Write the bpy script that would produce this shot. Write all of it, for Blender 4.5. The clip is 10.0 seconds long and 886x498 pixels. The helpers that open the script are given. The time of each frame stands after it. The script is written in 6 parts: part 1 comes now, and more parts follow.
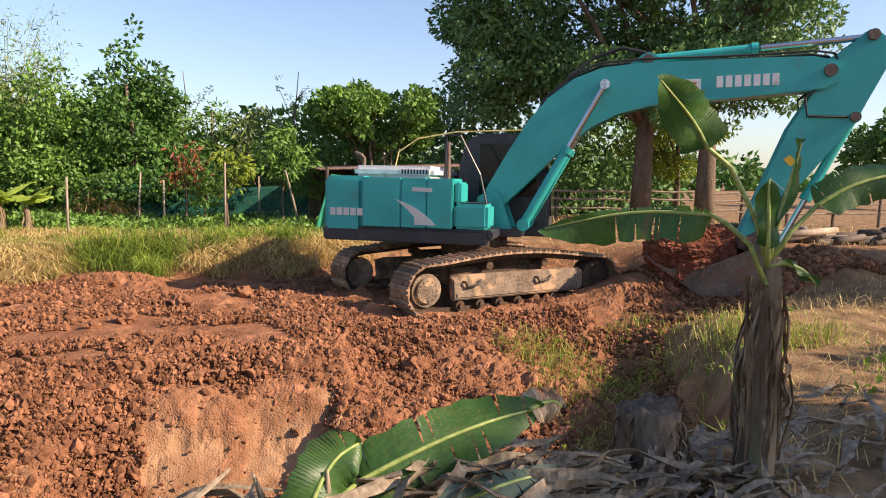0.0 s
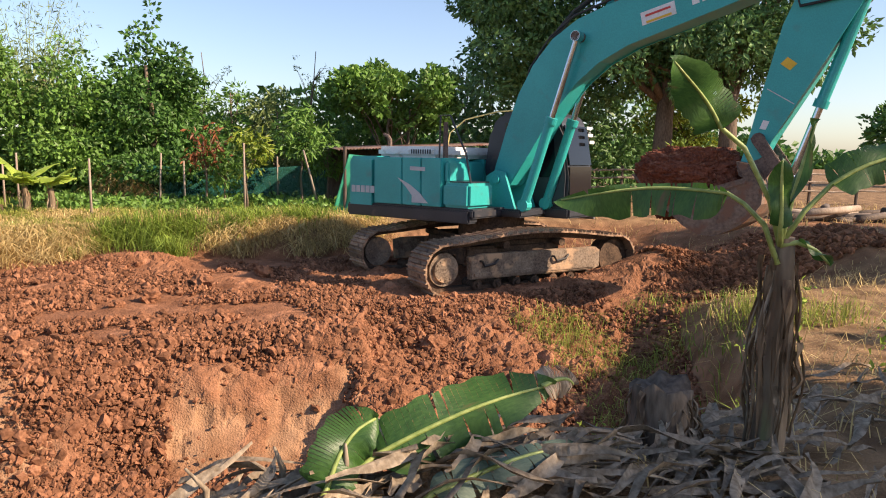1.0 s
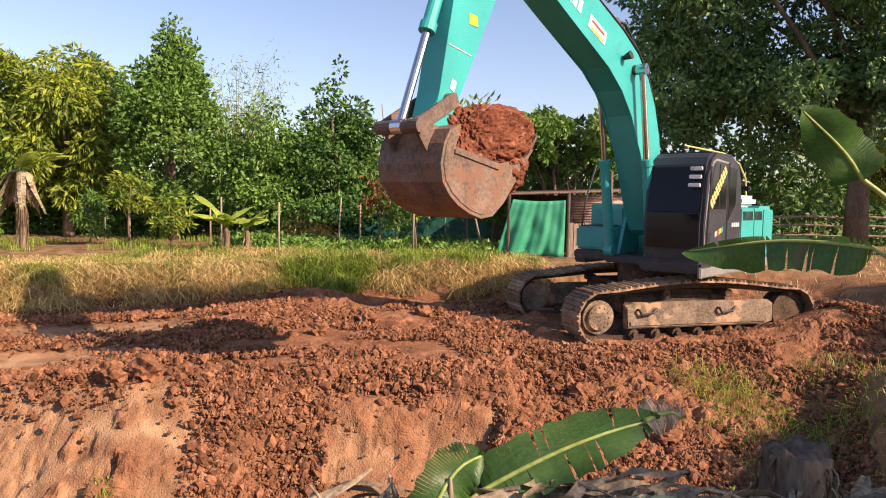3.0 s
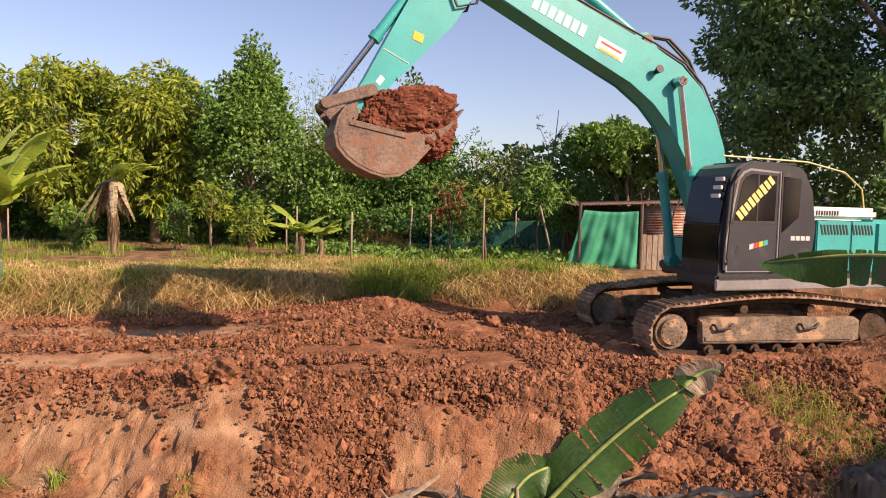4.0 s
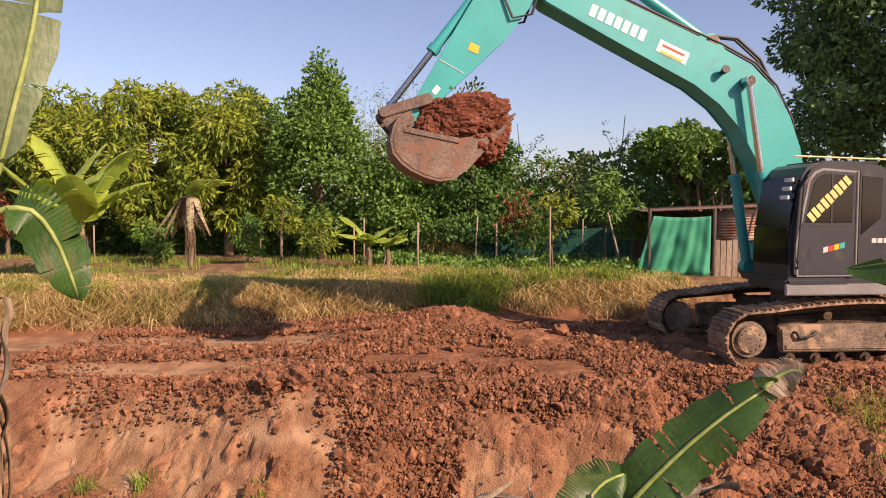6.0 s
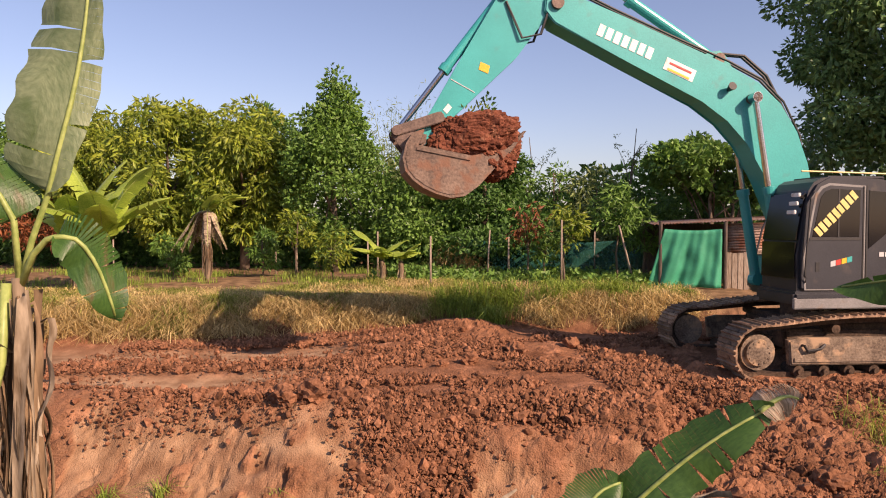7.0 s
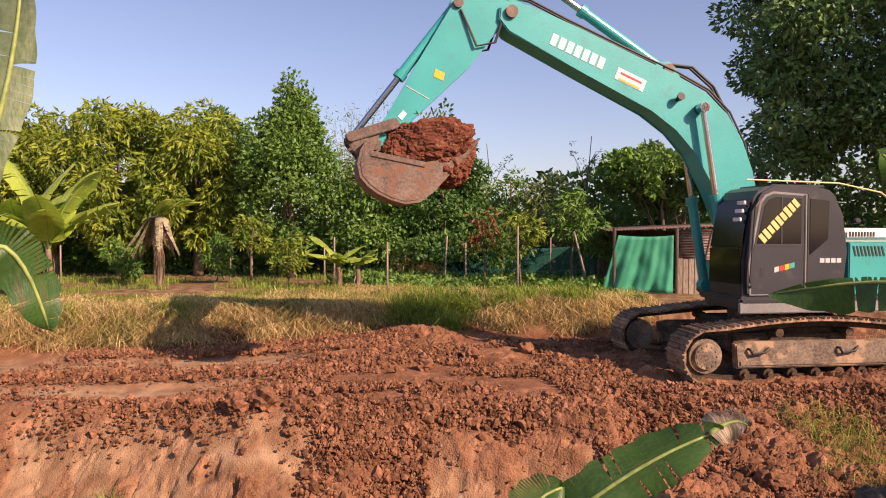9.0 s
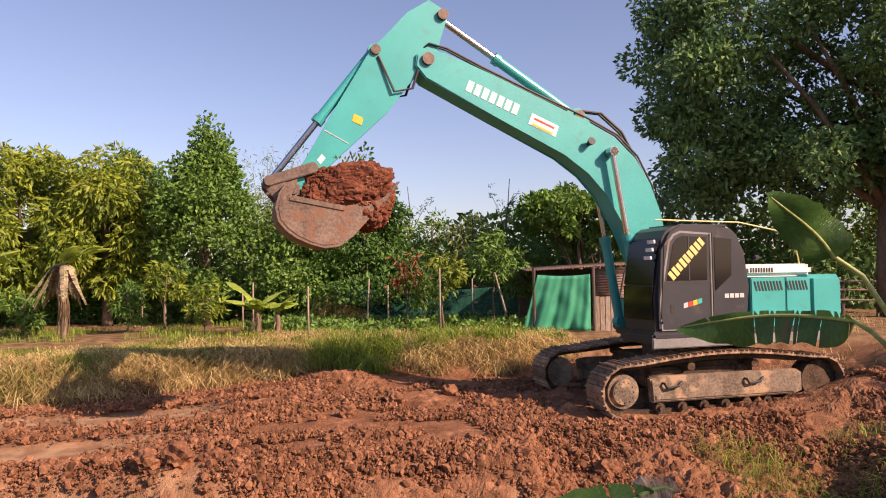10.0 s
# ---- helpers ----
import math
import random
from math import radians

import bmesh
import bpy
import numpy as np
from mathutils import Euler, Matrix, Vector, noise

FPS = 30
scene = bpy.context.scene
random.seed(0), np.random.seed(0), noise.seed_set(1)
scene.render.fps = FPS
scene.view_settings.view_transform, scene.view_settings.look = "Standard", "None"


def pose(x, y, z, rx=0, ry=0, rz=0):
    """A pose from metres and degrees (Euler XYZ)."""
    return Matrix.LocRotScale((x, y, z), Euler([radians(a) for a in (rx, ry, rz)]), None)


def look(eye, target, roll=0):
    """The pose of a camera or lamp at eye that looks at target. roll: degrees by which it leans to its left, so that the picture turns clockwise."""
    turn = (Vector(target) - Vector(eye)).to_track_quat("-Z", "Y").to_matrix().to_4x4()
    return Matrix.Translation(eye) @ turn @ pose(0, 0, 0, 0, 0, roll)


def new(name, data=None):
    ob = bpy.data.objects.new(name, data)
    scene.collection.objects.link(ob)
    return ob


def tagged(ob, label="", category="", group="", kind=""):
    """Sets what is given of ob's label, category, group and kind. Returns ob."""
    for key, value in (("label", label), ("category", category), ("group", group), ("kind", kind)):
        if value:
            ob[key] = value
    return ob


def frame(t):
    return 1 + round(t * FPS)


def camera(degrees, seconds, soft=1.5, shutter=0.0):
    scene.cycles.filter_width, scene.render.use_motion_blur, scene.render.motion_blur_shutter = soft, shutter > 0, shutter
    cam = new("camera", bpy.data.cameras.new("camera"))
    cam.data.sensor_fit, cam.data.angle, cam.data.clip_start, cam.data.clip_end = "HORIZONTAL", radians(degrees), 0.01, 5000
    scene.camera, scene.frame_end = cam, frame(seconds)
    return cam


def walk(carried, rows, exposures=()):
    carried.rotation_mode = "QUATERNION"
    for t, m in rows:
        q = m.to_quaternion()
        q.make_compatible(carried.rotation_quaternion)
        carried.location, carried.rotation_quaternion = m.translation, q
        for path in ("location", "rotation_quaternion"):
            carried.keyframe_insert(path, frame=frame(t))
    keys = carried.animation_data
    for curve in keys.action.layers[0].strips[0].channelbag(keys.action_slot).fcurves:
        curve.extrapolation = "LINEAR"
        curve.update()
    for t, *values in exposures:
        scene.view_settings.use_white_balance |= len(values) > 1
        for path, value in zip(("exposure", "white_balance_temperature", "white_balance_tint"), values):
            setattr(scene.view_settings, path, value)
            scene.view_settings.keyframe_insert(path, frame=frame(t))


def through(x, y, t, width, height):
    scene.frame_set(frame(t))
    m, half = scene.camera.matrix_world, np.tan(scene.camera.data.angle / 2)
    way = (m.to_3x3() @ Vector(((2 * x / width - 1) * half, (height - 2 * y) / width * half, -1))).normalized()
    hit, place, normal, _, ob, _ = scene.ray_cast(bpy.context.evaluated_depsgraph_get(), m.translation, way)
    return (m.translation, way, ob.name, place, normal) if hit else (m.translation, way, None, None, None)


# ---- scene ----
cam = camera(64.7, 10.0, soft=1.05)
PATH = [
    (0, (-0.249, 0.516, 2.231), (0.372, 2.407, 2.032), 1.2),
    (0.5, (-0.239, 0.51, 2.221), (0.372, 2.399, 1.979), 1.5),
    (1, (-0.252, 0.448, 2.246), (0.318, 2.347, 1.987), 0.9),
    (1.5, (-0.151, 0.364, 2.248), (0.221, 2.321, 2.072), 0.7),
    (2, (-0.047, 0.353, 2.245), (0.192, 2.329, 2.048), 0.6),
    (2.5, (-0.008, 0.253, 2.245), (0.07, 2.243, 2.061), 0.4),
    (2.7, (-0.02, 0.24, 2.265), (0.098, 2.23, 2.103), 1.0),
    (4, (-0.021, 0.148, 2.306), (-0.13, 2.141, 2.184), 1.4),
    (4.5, (-0.091, 0.222, 2.291), (-0.209, 2.217, 2.213), 1.0),
    (5, (-0.079, 0.21, 2.265), (-0.19, 2.204, 2.157), 0.5),
    (5.5, (-0.07, 0.192, 2.274), (-0.314, 2.174, 2.175), -0.2),
    (5.7, (-0.053, 0.182, 2.253), (-0.348, 2.158, 2.159), 0.4),
    (6.8, (0.004, -0.015, 2.351), (-0.286, 1.961, 2.253), 0.0),
    (7, (0.028, -0.067, 2.333), (-0.306, 1.904, 2.271), 0.1),
    (7.5, (0.042, -0.091, 2.345), (-0.339, 1.872, 2.298), -0.4),
    (8, (0.064, -0.116, 2.37), (-0.215, 1.864, 2.394), 0.6),
    (8.5, (0.081, -0.029, 2.355), (-0.194, 1.952, 2.348), 0.7),
    (9, (0.104, -0.071, 2.346), (-0.116, 1.916, 2.3), 0.2),
    (9.5, (0.123, -0.082, 2.34), (0.066, 1.917, 2.31), -0.9),
    (10, (0.137, -0.081, 2.362), (0.137, 1.918, 2.434), -0.9),
]
EXPOSURES = [(0, 0.95, 6950, 19), (2.7, 0.90, 7150, 24), (4, 0.60, 7400, 31), (8, 0.48, 7400, 34), (10, 0.58, 7400, 35)]
walk(cam, [(t, look(eye, target, roll)) for t, eye, target, roll in PATH], EXPOSURES)

# ---- world and sun ----
SUN_AZ, SUN_EL = radians(-32.5), radians(31.5)
world = bpy.data.worlds.new("sky")
scene.world = world
world.use_nodes = True
wt = world.node_tree
sky = wt.nodes.new("ShaderNodeTexSky")
sky.sky_type, sky.sun_disc = "NISHITA", False
sky.sun_elevation, sky.sun_rotation = SUN_EL, math.pi / 2 - SUN_AZ
sky.air_density, sky.dust_density, sky.ozone_density = 1.0, 1.1, 3.0
wt.links.new(sky.outputs[0], wt.nodes["Background"].inputs[0])
wt.nodes["Background"].inputs[1].default_value = 0.115
sun = new("sun", bpy.data.lights.new("sun", "SUN"))
sun.data.energy, sun.data.angle, sun.data.color = 5.0, radians(0.55), (1.0, 0.83, 0.62)
sun.matrix_world = look((0, 0, 0), (-math.cos(SUN_EL) * math.cos(SUN_AZ), -math.cos(SUN_EL) * math.sin(SUN_AZ), -math.sin(SUN_EL)))


# ---- materials ----
def material(name, dark, light, scale=4.0, fine=40.0, rough=0.8, metal=0.0, bump=0.2, spots=None, spot_at=0.62, per="none", through=0.0, stretch=(1, 1, 1), gloss=0.5):
    """Two scales of noise between two colours, stains of a third, fine relief; per: a tint by object or by island."""
    m = bpy.data.materials.new(name)
    m.use_nodes = True
    n, l = m.node_tree.nodes, m.node_tree.links
    bsdf = n["Principled BSDF"]
    co = n.new("ShaderNodeTexCoord")
    mp = n.new("ShaderNodeMapping")
    mp.inputs["Scale"].default_value = stretch
    l.new(co.outputs["Object"], mp.inputs[0])
    big, small = n.new("ShaderNodeTexNoise"), n.new("ShaderNodeTexNoise")
    for tex, sc, det in ((big, scale, 4), (small, fine, 3)):
        tex.inputs["Scale"].default_value, tex.inputs["Detail"].default_value = sc, det
        l.new(mp.outputs[0], tex.inputs["Vector"])
    add = n.new("ShaderNodeMath")
    add.operation = "MULTIPLY_ADD"
    l.new(small.outputs[0], add.inputs[0])
    add.inputs[1].default_value = 0.5
    half = n.new("ShaderNodeMath")
    half.operation = "MULTIPLY"
    half.inputs[1].default_value = 0.5
    l.new(big.outputs[0], half.inputs[0])
    l.new(half.outputs[0], add.inputs[2])
    ramp = n.new("ShaderNodeValToRGB")
    ramp.color_ramp.elements[0].position, ramp.color_ramp.elements[1].position = 0.36, 0.64
    ramp.color_ramp.elements[0].color, ramp.color_ramp.elements[1].color = (*dark, 1), (*light, 1)
    l.new(add.outputs[0], ramp.inputs[0])
    out = ramp.outputs[0]
    if spots:
        st = n.new("ShaderNodeTexNoise")
        st.inputs["Scale"].default_value, st.inputs["Detail"].default_value = scale * 1.7, 6
        sh = n.new("ShaderNodeVectorMath")
        sh.inputs[1].default_value = (7.3, 2.1, 4.9)
        l.new(mp.outputs[0], sh.inputs[0])
        l.new(sh.outputs[0], st.inputs["Vector"])
        sr = n.new("ShaderNodeValToRGB")
        sr.color_ramp.elements[0].position, sr.color_ramp.elements[1].position = spot_at - 0.06, spot_at + 0.06
        l.new(st.outputs[0], sr.inputs[0])
        mix = n.new("ShaderNodeMix")
        mix.data_type = "RGBA"
        l.new(sr.outputs[0], mix.inputs["Factor"])
        l.new(out, mix.inputs["A"])
        mix.inputs["B"].default_value = (*spots, 1)
        out = mix.outputs["Result"]
    if per != "none":
        src = n.new("ShaderNodeObjectInfo").outputs["Random"] if per == "object" else n.new("ShaderNodeNewGeometry").outputs["Random Per Island"]
        mr = n.new("ShaderNodeMapRange")
        mr.inputs["To Min"].default_value, mr.inputs["To Max"].default_value = 0.6, 1.35
        l.new(src, mr.inputs["Value"])
        hs = n.new("ShaderNodeHueSaturation")
        l.new(mr.outputs[0], hs.inputs["Value"])
        l.new(out, hs.inputs["Color"])
        out = hs.outputs[0]
    l.new(out, bsdf.inputs["Base Color"])
    bsdf.inputs["Roughness"].default_value, bsdf.inputs["Metallic"].default_value = rough, metal
    bsdf.inputs["Specular IOR Level"].default_value = gloss
    if bump:
        bp = n.new("ShaderNodeBump")
        bp.inputs["Strength"].default_value, bp.inputs["Distance"].default_value = bump, 0.02
        l.new(small.outputs[0], bp.inputs["Height"])
        l.new(bp.outputs[0], bsdf.inputs["Normal"])
    if through:
        tr, mx = n.new("ShaderNodeBsdfTranslucent"), n.new("ShaderNodeMixShader")
        l.new(out, tr.inputs[0])
        mx.inputs[0].default_value = through
        l.new(bsdf.outputs[0], mx.inputs[1])
        l.new(tr.outputs[0], mx.inputs[2])
        l.new(mx.outputs[0], n["Material Output"].inputs[0])
    return m


def ground_material():
    """Red laterite where it is dug, straw-coloured soil on the banks."""
    m = material("laterite", (0.132, 0.056, 0.028), (0.315, 0.150, 0.082), scale=1.6, fine=48, rough=0.95, bump=1.0, spots=(0.40, 0.19, 0.105), spot_at=0.62, gloss=0.15)
    n, l = m.node_tree.nodes, m.node_tree.links
    bsdf = n["Principled BSDF"]
    red = bsdf.inputs["Base Color"].links[0].from_socket
    at = n.new("ShaderNodeAttribute")
    at.attribute_name = "cover"
    nz = n.new("ShaderNodeTexNoise")
    nz.inputs["Scale"].default_value, nz.inputs["Detail"].default_value = 3.0, 6
    l.new(n["Texture Coordinate"].outputs["Object"], nz.inputs["Vector"])
    rp = n.new("ShaderNodeValToRGB")
    rp.color_ramp.elements[0].position, rp.color_ramp.elements[1].position = 0.35, 0.65
    rp.color_ramp.elements[0].color, rp.color_ramp.elements[1].color = (0.125, 0.075, 0.04, 1), (0.32, 0.205, 0.11, 1)
    l.new(nz.outputs[0], rp.inputs[0])
    mx = n.new("ShaderNodeMix")
    mx.data_type = "RGBA"
    l.new(at.outputs["Fac"], mx.inputs["Factor"])
    l.new(red, mx.inputs["A"])
    l.new(rp.outputs[0], mx.inputs["B"])
    pk = n.new("ShaderNodeAttribute")
    pk.attribute_name = "packed"
    tan = n.new("ShaderNodeValToRGB")
    tan.color_ramp.elements[0].position, tan.color_ramp.elements[1].position = 0.38, 0.62
    tan.color_ramp.elements[0].color, tan.color_ramp.elements[1].color = (0.25, 0.142, 0.078, 1), (0.43, 0.272, 0.160, 1)
    l.new(nz.outputs[0], tan.inputs[0])
    m2 = n.new("ShaderNodeMix")
    m2.data_type = "RGBA"
    l.new(pk.outputs["Fac"], m2.inputs["Factor"])
    l.new(red, m2.inputs["A"])
    l.new(tan.outputs[0], m2.inputs["B"])
    l.new(m2.outputs["Result"], mx.inputs["A"])
    l.new(mx.outputs["Result"], bsdf.inputs["Base Color"])
    return m


GROUND = ground_material()
CLOD = material("clod", (0.118, 0.050, 0.026), (0.30, 0.142, 0.078), 3, 25, rough=0.95, bump=0.6, per="island", gloss=0.15)
TEAL = material("teal_paint", (0.010, 0.30, 0.29), (0.018, 0.40, 0.385), 1.5, 60, rough=0.38, bump=0.03, spots=(0.05, 0.26, 0.24), spot_at=0.68)
GREY = material("grey_paint", (0.017, 0.020, 0.027), (0.032, 0.036, 0.046), 2, 60, rough=0.42, bump=0.05, spots=(0.07, 0.062, 0.058), spot_at=0.68)
PALE_GREY = material("pale_grey_paint", (0.16, 0.16, 0.16), (0.26, 0.26, 0.255), 2, 50, rough=0.5, bump=0.05, spots=(0.2, 0.14, 0.1), spot_at=0.66)
BLACK = material("black_rubber", (0.012, 0.012, 0.012), (0.03, 0.03, 0.03), 4, 60, rough=0.6, bump=0.05)
WHITE = material("white_paint", (0.62, 0.62, 0.6), (0.8, 0.8, 0.78), 3, 50, rough=0.5, bump=0.03, spots=(0.5, 0.42, 0.34), spot_at=0.66)
MUDDY = material("muddy_steel", (0.09, 0.064, 0.047), (0.27, 0.21, 0.155), 3, 30, rough=0.85, metal=0.0, bump=0.4, spots=(0.40, 0.27, 0.17), spot_at=0.58, gloss=0.3)
SHOE = material("track_steel", (0.15, 0.088, 0.055), (0.38, 0.25, 0.16), 3, 30, rough=0.7, metal=0.15, bump=0.3, spots=(0.055, 0.03, 0.02), spot_at=0.6, per="object", gloss=0.4)
BUCKET = material("bucket_steel", (0.085, 0.056, 0.042), (0.24, 0.165, 0.12), 3, 25, rough=0.65, metal=0.15, bump=0.3, spots=(0.20, 0.10, 0.06), spot_at=0.56)
# muddy steel with the shade inside and between the tracks put into its colour
SHADED_MUD = material("shaded_muddy_steel", (0.035, 0.024, 0.018), (0.12, 0.08, 0.055), 3, 30, rough=0.9, bump=0.5, spots=(0.16, 0.10, 0.065), spot_at=0.62, gloss=0.2)
CHROME = material("chrome_rod", (0.5, 0.5, 0.5), (0.62, 0.62, 0.62), 4, 40, rough=0.22, metal=1.0, bump=0.02)
PIN = material("pin_steel", (0.08, 0.055, 0.045), (0.2, 0.14, 0.11), 6, 40, rough=0.6, metal=0.3, bump=0.2)
YELLOW = material("yellow_sticker", (0.7, 0.4, 0.02), (0.8, 0.5, 0.04), 5, 60, rough=0.5, bump=0.0)
PALE_YELLOW = material("gold_lettering", (0.62, 0.5, 0.16), (0.75, 0.62, 0.25), 5, 60, rough=0.5, bump=0.0)
RED = material("red_sticker", (0.5, 0.03, 0.02), (0.62, 0.06, 0.04), 5, 60, rough=0.5, bump=0.0)
SILVER = material("silver_sticker", (0.42, 0.44, 0.45), (0.55, 0.56, 0.56), 5, 60, rough=0.45, bump=0.0)


def glass():
    m = bpy.data.materials.new("dark_glass")
    m.use_nodes = True
    b = m.node_tree.nodes["Principled BSDF"]
    b.inputs["Base Color"].default_value = (0.006, 0.007, 0.010, 1)
    b.inputs["Roughness"].default_value, b.inputs["Coat Weight"].default_value = 0.10, 0.0
    b.inputs["Specular IOR Level"].default_value = 0.3
    return m


GLASS = glass()


# ---- mesh helpers ----
def mesh_object(name, verts, faces, mat, parent=None, smooth=False):
    me = bpy.data.meshes.new(name)
    me.from_pydata([tuple(v) for v in verts], [], [tuple(f) for f in faces])
    me.materials.append(mat)
    if smooth:
        me.polygons.foreach_set("use_smooth", [True] * len(me.polygons))
    ob = new(name, me)
    ob.parent = parent
    return ob


def part(name, bm, mat, parent, label="", smooth=False):
    me = bpy.data.meshes.new(name)
    bmesh.ops.recalc_face_normals(bm, faces=bm.faces)
    bm.to_mesh(me)
    bm.free()
    me.materials.append(mat)
    if smooth:
        me.polygons.foreach_set("use_smooth", [True] * len(me.polygons))
    ob = new(name, me)
    ob.parent = parent
    return tagged(ob, label)


def box(bm, lo, hi, bevel=0.0, m=None):
    """A box between two corners, its edges rounded."""
    r = bmesh.ops.create_cube(bm, size=1.0)
    vs = r["verts"]
    c, d = (Vector(lo) + Vector(hi)) / 2, Vector(hi) - Vector(lo)
    for v in vs:
        v.co = Vector((v.co.x * d.x, v.co.y * d.y, v.co.z * d.z)) + c
    if bevel:
        es = list({e for v in vs for e in v.link_edges})
        vs = list({v for f in bmesh.ops.bevel(bm, geom=es, offset=bevel, segments=2, affect="EDGES")["faces"] for v in f.verts} | {v for v in vs if v.is_valid})
    if m:
        for v in vs:
            v.co = m @ v.co
    return vs


def rod(bm, a, b, ra, rb=None, seg=12):
    """A capped cylinder or cone from a to b."""
    a, b = Vector(a), Vector(b)
    rb = ra if rb is None else rb
    r = bmesh.ops.create_cone(bm, cap_ends=True, segments=seg, radius1=ra, radius2=rb, depth=(b - a).length)
    m = Matrix.Translation((a + b) / 2) @ (b - a).to_track_quat("Z", "Y").to_matrix().to_4x4()
    for v in r["verts"]:
        v.co = m @ v.co
    return r["verts"]


def tube(points, radii, seg=8):
    """Verts and faces of a bent tube."""
    vs, fs = [], []
    pts = [Vector(p) for p in points]
    for i, p in enumerate(pts):
        d = (pts[min(i + 1, len(pts) - 1)] - pts[max(i - 1, 0)]).normalized()
        side = d.cross(Vector((0.31, 0.2, 0.93))).normalized()
        up = side.cross(d)
        r = radii[i] if hasattr(radii, "__len__") else radii
        for k in range(seg):
            a = 2 * math.pi * k / seg
            vs.append(p + (side * math.cos(a) + up * math.sin(a)) * r)
    for i in range(len(pts) - 1):
        for k in range(seg):
            a, b = i * seg + k, i * seg + (k + 1) % seg
            fs.append((a, b, b + seg, a + seg))
    fs.append(tuple(range(seg))[::-1])
    fs.append(tuple(range((len(pts) - 1) * seg, len(pts) * seg)))
    return vs, fs


def prism(bm, outline, y0, y1, bevel=0.0):
    """An outline in x and z, drawn out from y0 to y1, with rounded rims."""
    a = [bm.verts.new((x, y0, z)) for x, z in outline]
    b = [bm.verts.new((x, y1, z)) for x, z in outline]
    n = len(outline)
    fa, fb = bm.faces.new(a), bm.faces.new(b[::-1])
    for i in range(n):
        bm.faces.new((a[i], b[i], b[(i + 1) % n], a[(i + 1) % n]))
    if bevel:
        es = list(fa.edges) + list(fb.edges)
        bmesh.ops.bevel(bm, geom=es, offset=bevel, segments=2, affect="EDGES")


def empty(name, m, label, category, group=""):
    ob = new(name)
    ob.empty_display_size = 0.2
    ob.matrix_basis = m
    return tagged(ob, label, category, group)


# ---- ground ----
LAT = np.random.RandomState(5).rand(64, 64)


def vnoise(x, y):
    """Smooth value noise over arrays."""
    xi, yi = np.floor(x).astype(int), np.floor(y).astype(int)
    fx, fy = x - xi, y - yi
    fx, fy = fx * fx * (3 - 2 * fx), fy * fy * (3 - 2 * fy)
    g = lambda i, j: LAT[i % 64, j % 64]
    return (g(xi, yi) * (1 - fx) + g(xi + 1, yi) * fx) * (1 - fy) + (g(xi, yi + 1) * (1 - fx) + g(xi + 1, yi + 1) * fx) * fy - 0.5


def fbm(x, y, octaves=4):
    return sum(vnoise(x * 2**k + 17.3 * k, y * 2**k + 5.1 * k) / 2**k for k in range(octaves))


def smooth(a, b, x):
    t = np.clip((x - a) / (b - a), 0, 1)
    return t * t * (3 - 2 * t)


def toe_line(x):
    """Where the far bank's foot runs."""
    return np.interp(x, [-30, -10, -7.5, -6.3, -4.9, -3.0, 0.0, 2.0, 6.0], [12.4, 12.7, 13.9, 14.6, 15.3, 15.7, 15.5, 15.9, 16.7])


def ruts(x, y):
    """The two wheel ruts of the worn track, fading out towards the machine."""
    far, near = 12.55 + 0.22 * (x + 6.5), 10.35 + 0.20 * (x + 5.3)
    fade = smooth(-3.0, -4.8, x + 0.8 * fbm(x * 0.9 + 5, y * 0.9, 2))
    r = np.exp(-((y - far) / 0.68) ** 4) + np.exp(-((y - near) / 0.50) ** 4)
    between = smooth(near - 0.7, near, y) * smooth(far + 0.6, far, y)
    return fade * np.minimum(1, r), fade * between


